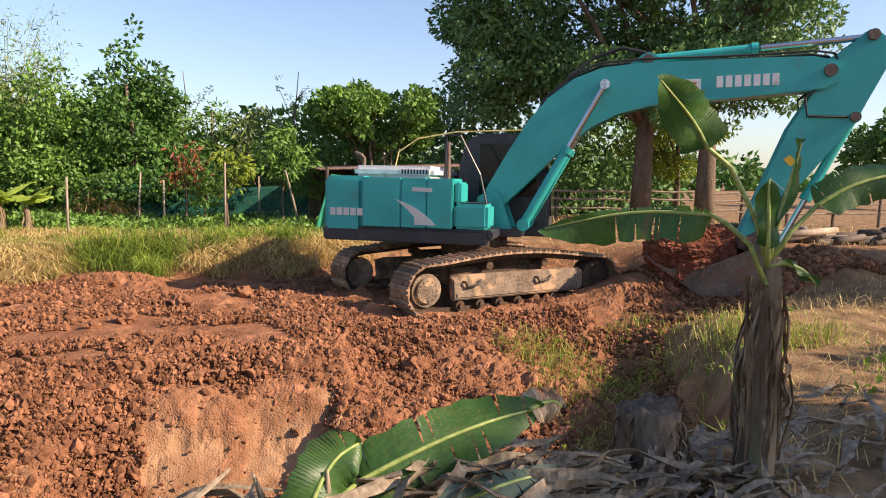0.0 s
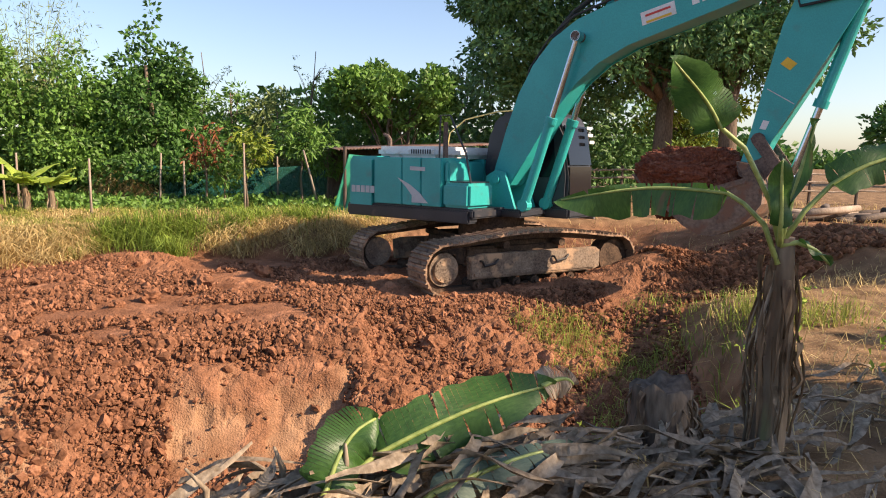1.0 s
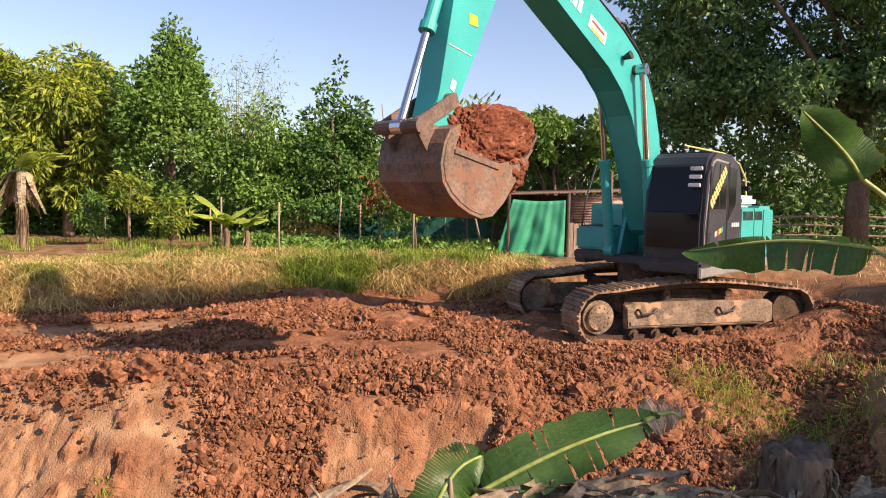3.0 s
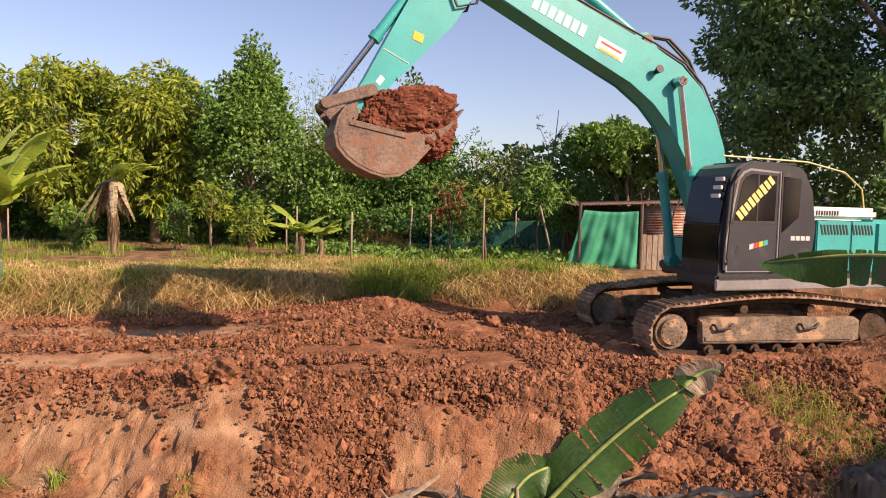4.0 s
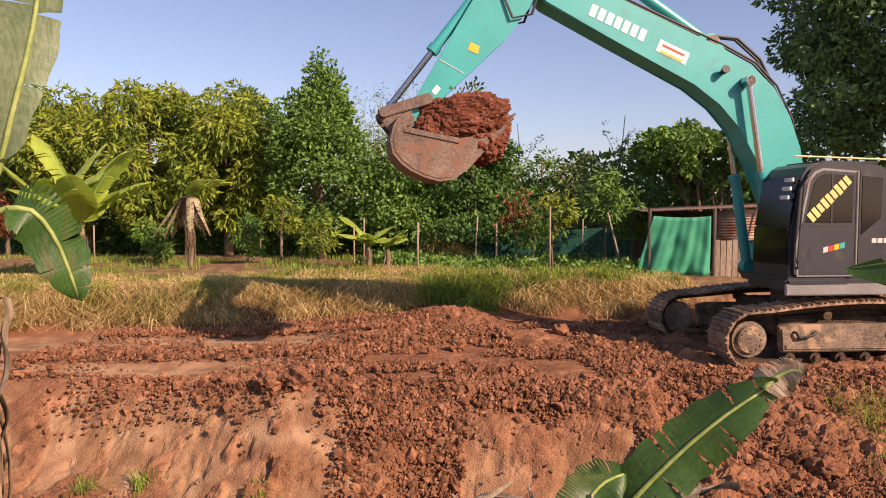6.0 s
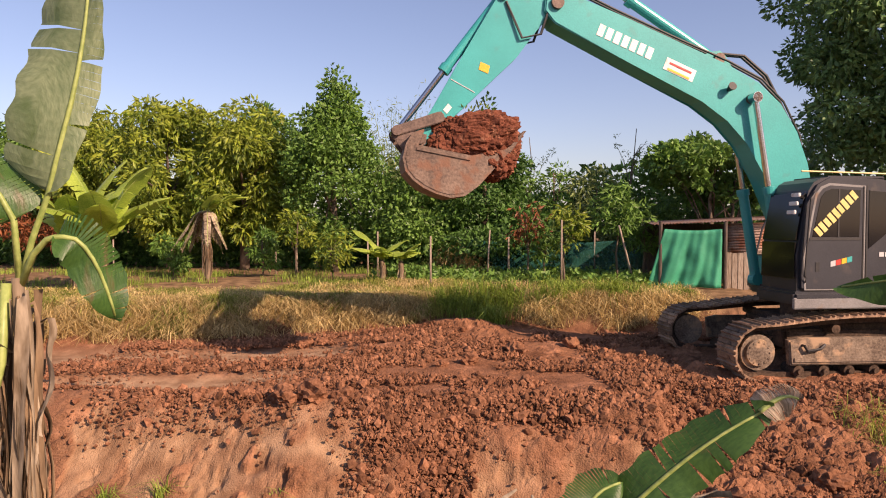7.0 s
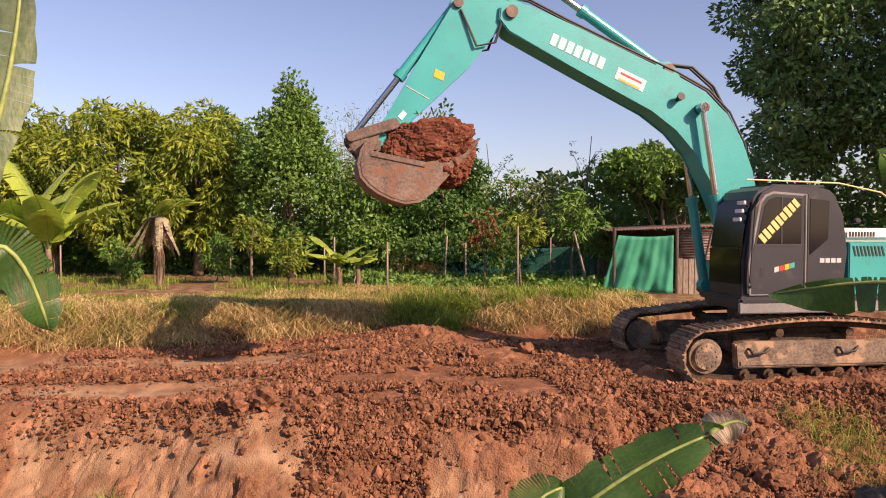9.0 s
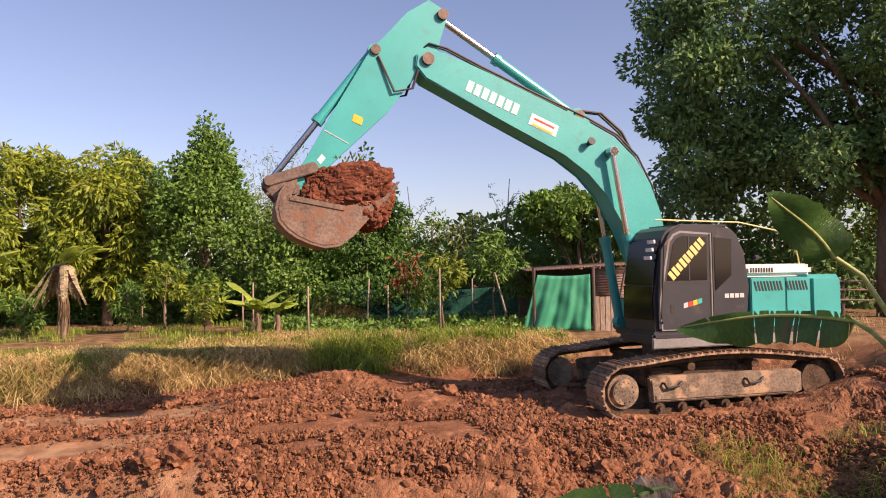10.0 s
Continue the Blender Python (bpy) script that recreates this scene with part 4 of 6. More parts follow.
def tree(name, base, trunk_top, radius, blobs, mat, count, leaf, aspect, label, droop=0.3, limbs=6, category="tree", stems=1, depth=0.5, group=""):
    """A trunk with limbs and a crown of many small leaves."""
    x, y = base
    z = height(x, y) - 0.05
    th = empty(name, pose(x, y, z), label, category, group)
    r = np.random.RandomState(int(abs(x * 31 + y * 17)) % 1000)
    V, F = [], []
    for s in range(stems):
        ox, oy = (r.rand(2) - 0.5) * 0.9 * (stems > 1)
        lean = (r.rand(2) - 0.5) * 0.12 * trunk_top
        hgt = trunk_top - z
        pts = [(ox + lean[0] * k * k + 0.05 * r.randn() * k, oy + lean[1] * k * k, hgt * k) for k in np.linspace(0, 1, 6)]
        v, f = tube(pts, [radius * (1.25 - 0.85 * k) for k in np.linspace(0, 1, 6)], 8)
        F += [tuple(i + len(V) for i in q) for q in f]
        V += v
        for k in range(limbs):
            b = blobs[r.randint(len(blobs))]
            a = Vector(pts[2 + r.randint(3)])
            e = Vector((b[0] - x, b[1] - y, b[2] - z))
            mid = (a + e) / 2 + Vector((0.1 * r.randn(), 0.1 * r.randn(), 0.25))
            v, f = tube([a, mid, e], [radius * 0.45, radius * 0.28, radius * 0.1], 6)
            F += [tuple(i + len(V) for i in q) for q in f]
            V += v
    mesh_object("trunk", V, F, BARK, th, True)
    p, d = shell_points(blobs, count, depth)
    p[:, 2] = np.maximum(p[:, 2], z + 0.25)
    v, f = leaves(p - np.array([x, y, z]), leaf, aspect, droop, 1.0, d)
    mesh_object("crown", v.tolist(), f.tolist(), mat, th)
    return th


def cone_blobs(x, y, z0, z1, r, seed):
    """Lumps stacked to a pointed crown."""
    q = np.random.RandomState(seed)
    out = []
    for k in np.linspace(0, 1, 16):
        rr = r * (1 - k) ** 0.65 * (0.9 + 0.25 * q.rand()) + 0.2
        for _ in range(1 + int(5 * (1 - k))):
            a = q.rand() * 6.28
            c = rr * 0.62
            out.append((x + c * math.cos(a), y + c * math.sin(a), z0 + (z1 - z0) * k + 0.2 * q.randn(), rr * 0.55 + 0.1, rr * 0.55 + 0.1, 0.46))
    return out


def build_trees():
    # mango trees along the garden's left end
    for x, y, zt, r, sd in ((-22.5, 26.5, 7.8, 3.0, 1), (-17.8, 25.2, 6.9, 2.7, 2), (-14.6, 24.4, 7.1, 2.5, 3), (-11.9, 25.0, 6.9, 2.3, 4)):
        bl = lumps((x, y, (zt + 1.6) / 2), (r, r, (zt - 1.6) / 2), 64, 0.62, sd)
        tree("mango_tree", (x, y), 4.0, 0.16, bl, LEAF_MANGO if sd > 1 else LEAF_MID, 14000, 0.28, 0.30, "broad mango tree with drooping yellow-green leaves", 1.1, 8, depth=0.3, group="mango trees")
    tree("mango_tree", (-20.0, 23.6), 2.2, 0.08, lumps((-20.0, 23.6, 2.4), (1.6, 1.2, 1.1), 12, 0.5, 9), LEAF_RED, 1600, 0.24, 0.28, "low mango tree with rusty young leaves", 1.1, 5)
    tree("leafy_tree", (-13.6, 30.5), 5, 0.15, lumps((-13.6, 30.5, 5.4), (2.0, 2.0, 2.0), 26, 0.7, 5), LEAF_DEEP, 5000, 0.22, 0.5, "dark green tree behind the mangoes")
    # dense upright trees
    tree("dense_tree", (-8.1, 24.4), 5.5, 0.12, lumps((-8.1, 24.4, 4.1), (1.75, 1.6, 2.9), 60, 0.55, 6) + cone_blobs(-8.1, 24.4, 5.0, 7.7, 0.9, 6), LEAF_MID, 18000, 0.17, 0.58, "dense upright evergreen tree reaching nearly to the ground", 0.2)
    tree("dense_tree", (-4.95, 24.6), 3.8, 0.10, cone_blobs(-4.95, 24.6, 1.5, 5.5, 1.5, 7), LEAF_MID, 10000, 0.17, 0.55, "smaller bushy green tree", 0.3)
    tree("conical_tree", (-2.7, 25.2), 5.0, 0.12, cone_blobs(-2.7, 25.2, 1.4, 6.2, 2.0, 8), LEAF_DEEP, 26000, 0.17, 0.6, "dark green pointed tree like a cone", 0.2)
    # the round tree on bare stems, far behind the shed
    tree("round_tree", (5.1, 24.3), 3.9, 0.08, lumps((4.95, 24.3, 4.30), (2.65, 2.0, 1.05), 56, 0.42, 10), LEAF_MID, 9000, 0.20, 0.6, "broad round-crowned tree on bare thin stems", 0.2, 7, stems=3)
    # saplings in the garden
    for x, y, zt, mt, c, lab in ((-8.2, 20.8, 3.0, LEAF_MANGO, 600, "young mango sapling with yellow-green leaves"), (-6.9, 20.6, 2.3, LEAF_MANGO, 380, "young mango sapling with yellow-green leaves"), (-1.0, 21.6, 3.1, LEAF_RED, 260, "sapling with rusty red young leaves"), (-0.5, 21.8, 2.6, LEAF_MID, 600, "slim green garden sapling beside a stake"), (0.1, 20.4, 3.0, LEAF_MANGO, 380, "garden sapling with yellowing leaves"), (1.65, 21.2, 3.5, LEAF_MID, 900, "green sapling tied to a leaning stake"), (2.5, 22.0, 3.0, LEAF_MID, 500, "slim green garden sapling beside a stake"), (-9.6, 21.5, 2.4, LEAF_MID, 500, "slim green garden sapling beside a stake"), (-12.8, 21.5, 2.2, LEAF_MID, 700, "low green shrub below the mangoes")):
        tree("sapling", (x, y), zt - 0.5, 0.03, lumps((x, y, zt - 0.65), (0.55, 0.5, 0.75), 14, 0.24, int(x * 7) % 99), mt, c, 0.21, 0.3, lab, 0.9, 5, "sapling", group="garden saplings")
    # looser growth behind the saplings
    for x, y, zt, r, mt in ((-0.4, 27.0, 5.2, 1.3, LEAF_MID), (1.2, 26.5, 4.6, 1.2, LEAF_PALE), (2.8, 27.0, 4.0, 1.3, LEAF_MID), (4.6, 29.0, 3.9, 1.5, LEAF_DEEP), (-6.3, 27.0, 5.6, 1.2, LEAF_PALE)):
        tree("loose_tree", (x, y), zt - 0.8, 0.06, lumps((x, y, (zt + 1.2) / 2), (r, r, (zt - 1.2) / 2), 20, 0.42, int(x * 13) % 97), mt, 2600, 0.2, 0.33, "slender garden tree with loose foliage", 0.6)
    # bamboo clumps
    for x, y, zt, n in ((-7.0, 28.6, 8.0, 26), (-19.5, 31, 8.0, 18)):
        th = empty("bamboo_clump", pose(x, y, height(x, y)), "feathery pale green bamboo clump", "bamboo")
        r = np.random.RandomState(int(-x))
        P = []
        for k in range(n):
            a, h = r.rand() * 6.28, zt * (0.7 + 0.35 * r.rand())
            out = 0.6 + 1.6 * r.rand()
            pts = [Vector((0.3 * math.cos(a) + out * math.cos(a) * (q**2.4), 0.3 * math.sin(a) + out * math.sin(a) * (q**2.4), h * (q - 0.16 * q**4))) for q in np.linspace(0, 1, 8)]
            v, f = tube(pts, [0.03 * (1.1 - q) for q in np.linspace(0, 1, 8)], 5)
            mesh_object("culm", v, f, STALK, th)
            P += [np.array(pts[j]) * (1 - w) + np.array(pts[j + 1]) * w + r.randn(3) * 0.22 for j in range(3, 7) for w in r.rand(26)]
        v, f = leaves(np.array(P), 0.2, 0.16, 0.8)
        mesh_object("foliage", v.tolist(), f.tolist(), LEAF_PALE, th)
    # the two great dark trees on the right
    bl = lumps((10.9, 25.0, 10.0), (3.6, 3.4, 5.6), 120, 0.8, 21)
    bl += lumps((9.6, 24.8, 6.6), (2.6, 2.2, 1.9), 18, 0.75, 26) + lumps((12.5, 24.0, 6.0), (2.6, 2.2, 1.8), 18, 0.75, 27)
    tree("great_tree", (14.7, 22.8), 9.5, 0.34, bl, LEAF_DARK, 40000, 0.22, 0.5, "tall dark shade tree with a thick trunk", 0.4, 12)
    bl = lumps((16.8, 22.0, 10.0), (5.0, 4.2, 5.6), 150, 0.85, 22) + lumps((13.8, 21.6, 5.6), (2.6, 2.2, 1.7), 20, 0.6, 23)
    bl += lumps((18.5, 21.6, 6.6), (2.8, 2.4, 1.6), 18, 0.75, 28)
    tree("great_tree", (16.4, 21.4), 9.0, 0.32, bl, LEAF_DARK, 46000, 0.22, 0.5, "tall dark shade tree with a thick trunk", 0.4, 12)
    tree("pale_tree", (17.5, 24.5), 4.6, 0.14, lumps((17.0, 24.5, 4.6), (2.6, 2.0, 2.0), 26, 0.6, 24), LEAF_MANGO, 4200, 0.2, 0.45, "sunlit yellow-green tree under the great trees", 0.4)
    tree("far_tree", (46.0, 38.0), 3.6, 0.3, lumps((46.0, 38.0, 5.0), (4.2, 4.0, 2.4), 30, 1.0, 25), LEAF_DEEP, 3000, 0.5, 0.5, "solitary hazy tree far across the fields", 0.2)
    # shade trees beside the camera's bank, outside the view
    tree("shade_tree", (11.2, -1.5), 4.0, 0.22, lumps((11.0, -1.7, 5.4), (2.6, 1.5, 1.7), 44, 0.9, 31), LEAF_DEEP, 8000, 0.3, 0.5, "leafy shade tree on the near bank", 0.4)
    tree("shade_tree", (13.4, -0.2), 3.4, 0.18, lumps((13.4, -0.2, 4.5), (1.9, 1.4, 1.1), 36, 0.7, 37), LEAF_DEEP, 7000, 0.3, 0.5, "leafy shade tree on the near bank", 0.4)
    tree("shade_tree", (16.4, -0.9), 4.2, 0.22, lumps((16.2, -0.8, 5.0), (2.4, 1.8, 1.2), 36, 0.85, 34), LEAF_DEEP, 7000, 0.3, 0.5, "leafy shade tree on the near bank", 0.4)
    tree("shade_tree", (20.6, 3.3), 5.0, 0.25, lumps((20.4, 2.6, 6.6), (2.6, 2.0, 2.0), 40, 0.9, 35), LEAF_DEEP, 8000, 0.32, 0.5, "leafy shade tree beyond the dug soil", 0.4)
    tree("shade_tree", (23.6, 4.8), 5.5, 0.28, lumps((23.4, 4.9, 7.6), (2.7, 2.2, 2.6), 50, 0.9, 33), LEAF_DEEP, 10000, 0.34, 0.5, "leafy shade tree beyond the dug soil", 0.4)
    tree("shade_tree", (18.2, 5.0), 4.6, 0.22, lumps((18.2, 4.6, 5.6), (2.6, 2.0, 1.5), 46, 0.9, 36), LEAF_DEEP, 8000, 0.3, 0.5, "leafy shade tree beyond the dug soil", 0.4)
    for x, y, zt in ((2.6, 28.5, 6.2), (-1.2, 29, 6.0), (9.2, 29.5, 6.6)):
        tree("bare_sapling", (x, y), zt, 0.035, lumps((x, y, zt - 0.6), (0.9, 0.6, 0.8), 9, 0.12, 3), LEAF_PALE, 130, 0.12, 0.3, "thin nearly leafless sapling against the sky", 0.2, 9)
    # far woods
    p = np.stack([rng.uniform(-48, 9, 34000), rng.uniform(30.5, 34, 34000), 0.6 + 4.0 * rng.rand(34000) ** 1.3], 1)
    p[:, 2] *= 0.75 + 0.5 * (0.5 + fbm(p[:, 0] * 0.35, p[:, 0] * 0, 3))
    v, f = leaves(p, 0.36, 0.5, 0.3)
    tagged(mesh_object("far_woods", v.tolist(), f.tolist(), LEAF_MID), "dark undergrowth closing the garden behind", "woods", kind="stuff")
    p = np.stack([rng.uniform(-26, -6, 9000), rng.uniform(25.6, 27.5, 9000), 0.6 + 1.9 * rng.rand(9000)], 1)
    p[:, 2] *= 0.6 + 0.8 * (0.5 + fbm(p[:, 0] * 0.6, p[:, 0] * 0, 3))
    v, f = leaves(p, 0.26, 0.45, 0.3)
    tagged(mesh_object("undergrowth", v.tolist(), f.tolist(), LEAF_DEEP), "dark green undergrowth below the garden trees", "shrubs", kind="stuff")
    p = np.stack([rng.uniform(8.5, 21, 9000), rng.uniform(28, 31, 9000), 0.6 + 4.8 * rng.rand(9000) ** 1.2], 1)
    p[:, 2] *= 0.75 + 0.5 * (0.5 + fbm(p[:, 0] * 0.35, p[:, 0] * 0, 3))
    v, f = leaves(p, 0.34, 0.5, 0.3)
    tagged(mesh_object("far_woods", v.tolist(), f.tolist(), LEAF_DARK), "dark undergrowth behind the great trees", "woods", kind="stuff")
    p = np.stack([rng.uniform(30, 330, 9000), rng.uniform(150, 175, 9000), 0.6 + 6.5 * rng.rand(9000)], 1)
    p[:, 2] *= 0.6 + 0.9 * (0.5 + fbm(p[:, 0] * 0.06, p[:, 0] * 0, 3))
    v, f = leaves(p, 2.2, 0.6, 0.2)
    tagged(mesh_object("distant_woods", v.tolist(), f.tolist(), LEAF_DEEP), "hazy line of trees on the horizon", "woods", kind="stuff")


build_trees()


def leaf_blade(points, width, tears, seed, fold=0.25, up=(0, 0, 1), sway=0.03, halves=(1, 1)):
    """A long banana leaf along a line: two ribbed halves with torn strips."""
    r = np.random.RandomState(seed)
    P = [Vector(p) for p in points]
    n = 34
    line = []
    for k in range(n + 1):
        s = k / n * (len(P) - 1)
        i = min(int(s), len(P) - 2)
        u = s - i
        a, b, c, d = P[max(i - 1, 0)], P[i], P[i + 1], P[min(i + 2, len(P) - 1)]
        line.append(0.5 * ((2 * b) + (c - a) * u + (2 * a - 5 * b + 4 * c - d) * u * u + (3 * b - a - 3 * c + d) * u**3))
    V, F = [], []
    upv = Vector(up)
    for side in (-1, 1):
        torn = [r.rand() < tears for _ in range(n + 1)]
        drop = 0.0
        for k in range(n):
            d = (line[k + 1] - line[k]).normalized()
            w = d.cross(upv).normalized() * side
            nn = w.cross(d) * side
            if nn.dot(upv) < 0:
                nn = -nn
            if torn[k]:
                drop = r.uniform(-0.05, 0.22)
            gap = r.uniform(0.5, 1.4) if torn[k] else 0.0

            def wid(q):
                q = min(max(q, 0.0), 1.0)
                return width * (min(1.0, q / 0.10) ** 0.6) * (1 - max(0.0, (q - 0.55) / 0.45) ** 2.2) * (0.96 + 0.05 * math.sin(q * 40 + seed)) + 0.006

            base = len(V)
            for q, sh in ((k / n, gap), ((k + 1) / n, 0.0)):
                o = line[k] if q == k / n else line[k + 1]
                ww = wid(q) * halves[0 if side < 0 else 1]
                skew = d * (sh * 0.5)
                for e, g in ((0.02, 0.0), (0.5, 0.55), (1.0, 1.0)):
                    V.append(o + w * ww * e + nn * (ww * fold * g - ww * (fold * 1.6 + drop) * g * g) + skew * (g * (line[k + 1] - line[k]).length * 1.2) + nn * sway * math.sin(9 * q + side) * g)
            F += [(base, base + 1, base + 4, base + 3), (base + 1, base + 2, base + 5, base + 4)]
    return V, F, line


def banana_leaf(parent, points, width, seed, tears=0.12, fold=0.25, up=(0, 0, 1), stalk_from=None, mat=None, label="", halves=(1, 1)):
    V, F, line = leaf_blade(points, width, tears, seed, fold, up, 0.03, halves)
    ob = tagged(mesh_object("leaf", V, F, mat or LEAF_BANANA, parent, True), label)
    pts = ([Vector(p) for p in stalk_from] if stalk_from else []) + line[::4]
    n = len(pts)
    v, f = tube(pts, [0.012 * (1 - 0.85 * i / n) + 0.003 for i in range(n)], 6)
    mesh_object("midrib", v, f, STALK, ob, True)
    return ob


def dry_sheaths(parent, hgt, rad, count, seed):
    """Dead leaf bases hanging round a banana stem."""
    r = np.random.RandomState(seed)
    for k in range(int(count * 1.7)):
        a = r.rand() * 6.28
        top = hgt * (0.35 + 0.65 * r.rand() ** 0.6)
        L = top * r.uniform(0.35, 1.0)
        w = 0.005 + 0.020 * r.rand() ** 2
        ph, out, turn, bend = r.rand() * 6, r.uniform(0.2, 1.6), r.uniform(-0.5, 0.5), r.uniform(-1.5, 1.5)
        z_at = lambda q: top - L * q
        V, F = [], []
        for j in range(11):
            q = j / 10
            aa = a + turn * q
            c, s = math.cos(aa), math.sin(aa)
            rr = rad * (1.04 - 0.35 * (z_at(q) / hgt)) + 0.006 + 0.030 * out * math.sin(q * 2.7 + 0.1) + 0.018 * math.sin(q * 9 + ph)
            z = top - L * q
            tw = bend * q + 0.6 * math.sin(q * 6 + ph)
            for e in (-1, 0, 1):
                ww = w * e * (1 - 0.7 * q) * (1 + 0.3 * math.sin(q * 13 + ph))
                tx, ty = -s * math.cos(tw) + c * math.sin(tw), c * math.cos(tw) + s * math.sin(tw)
                V.append((c * rr + tx * ww + c * abs(e) * 0.012, s * rr + ty * ww + s * abs(e) * 0.012, z))
        for j in range(10):
            for e in (0, 1):
                b = j * 3 + e
                F.append((b, b + 1, b + 4, b + 3))
        mesh_object("dry_sheath", V, F, SHEATH if k % 3 else DRY, parent, True)


def withered_leaves(parent, hgt, count, seed):
    """Broad dead leaves folded down at the crown, curling as they hang."""
    r = np.random.RandomState(seed)
    for k in range(count):
        a = 6.28 * k / count + r.uniform(-0.2, 0.2)
        L, w = r.uniform(0.45, 1.35), r.uniform(0.014, 0.034)
        start = hgt - r.rand() * 0.45
        out, ph, side = r.uniform(0.03, 0.11), r.rand() * 6.28, r.uniform(-0.10, 0.10)
        V, F, n = [], [], 22
        for j in range(n + 1):
            q = j / n
            rr = 0.03 + out * (1 - (1 - min(1, q / 0.16)) ** 2) - 0.35 * out * max(0, q - 0.16) + 0.012 * math.sin(q * 11 + ph)
            z = start + 0.05 * math.sin(min(1, q / 0.16) * 3.14) - L * max(0.0, q - 0.10)
            c, s = math.cos(a), math.sin(a)
            tw = 0.9 * math.sin(q * 5 + ph) + 1.2 * (q - 0.3)
            tx, ty = -s * math.cos(tw) + c * math.sin(tw), c * math.cos(tw) + s * math.sin(tw)
            ww = w * (0.55 + 0.6 * math.sin(3.0 * min(1, q * 1.05))) * (1 + 0.35 * math.sin(q * 17 + ph) * q) * (1 - 0.6 * q**4)
            ox, oy = -s * side * q, c * side * q
            for e in (-1, -0.4, 0.4, 1):
                cup = 0.5 * ww * e * e
                V.append((c * (rr + cup) + tx * ww * e + ox, s * (rr + cup) + ty * ww * e + oy, z + 0.008 * e * math.sin(q * 23 + ph)))
        for j in range(n):
            for e in range(3):
                b = j * 4 + e
                F.append((b, b + 1, b + 5, b + 4))
        mesh_object("withered_leaf", V, F, DRY if k % 3 else SHEATH, parent, True)


def banana_stem(parent, hgt, r0, r1):
    pts = [(0.03 * math.sin(k * 3), 0.02 * math.cos(k * 2), hgt * k) for k in np.linspace(-0.06, 1, 8)]
    v, f = tube(pts, [r0 + (r1 - r0) * k for k in np.linspace(0, 1, 8)], 14)
    mesh_object("stem", v, f, STEM, parent, True)


STEM = material("banana_stem", (0.10, 0.075, 0.05), (0.27, 0.20, 0.13), 3, 20, rough=0.8, bump=0.5, spots=(0.20, 0.21, 0.09), spot_at=0.6, stretch=(1, 1, 0.2), gloss=0.3)


def garden_banana(x, y, hgt, n, size, seed, label, dry=False):
    z = height(x, y)
    th = empty("banana_plant", pose(x, y, z), label, "banana plant", "garden bananas")
    banana_stem(th, hgt, 0.10, 0.06)
    dry_sheaths(th, hgt, 0.09, 10 if not dry else 26, seed)
    r = np.random.RandomState(seed)
    for k in range(n):
        a = 2.4 * k + r.rand()
        rise = r.uniform(0.85, 1.35) if size > 1.5 else r.uniform(0.5, 1.1)
        L = size * r.uniform(0.75, 1.1)
        c, s = math.cos(a), math.sin(a)
        p = [(c * L * q * (0.22 + 0.5 * (1.35 - rise) + 0.4 * q), s * L * q * (0.22 + 0.5 * (1.35 - rise) + 0.4 * q), hgt + L * rise * (q - 0.6 * q * q * (1.6 - rise))) for q in (0.12, 0.35, 0.6, 0.85, 1.0)]
        if dry and k % 5:
            out = r.uniform(0.35, 1.0)
            p = [(c * out * q, s * out * q, hgt + 0.12 - 0.1 * (1 - q) - L * 1.15 * max(0.0, q - 0.25) ** 1.1) for q in (0.15, 0.35, 0.6, 0.85, 1.1)]
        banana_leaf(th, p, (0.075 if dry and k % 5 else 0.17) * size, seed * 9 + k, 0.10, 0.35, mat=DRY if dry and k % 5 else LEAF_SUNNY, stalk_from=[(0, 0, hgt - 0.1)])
    return th


garden_banana(-5.0, 19.2, 0.75, 8, 1.15, 3, "small green banana plant at the garden's edge")
garden_banana(-4.5, 19.4, 0.7, 5, 0.9, 5, "small green banana plant at the garden's edge")
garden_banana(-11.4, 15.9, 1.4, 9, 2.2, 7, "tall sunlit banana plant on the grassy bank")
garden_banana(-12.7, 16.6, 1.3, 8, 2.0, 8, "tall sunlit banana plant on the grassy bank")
garden_banana(-10.7, 19.9, 2.1, 15, 1.35, 9, "withered banana plant with hanging brown leaves", True)


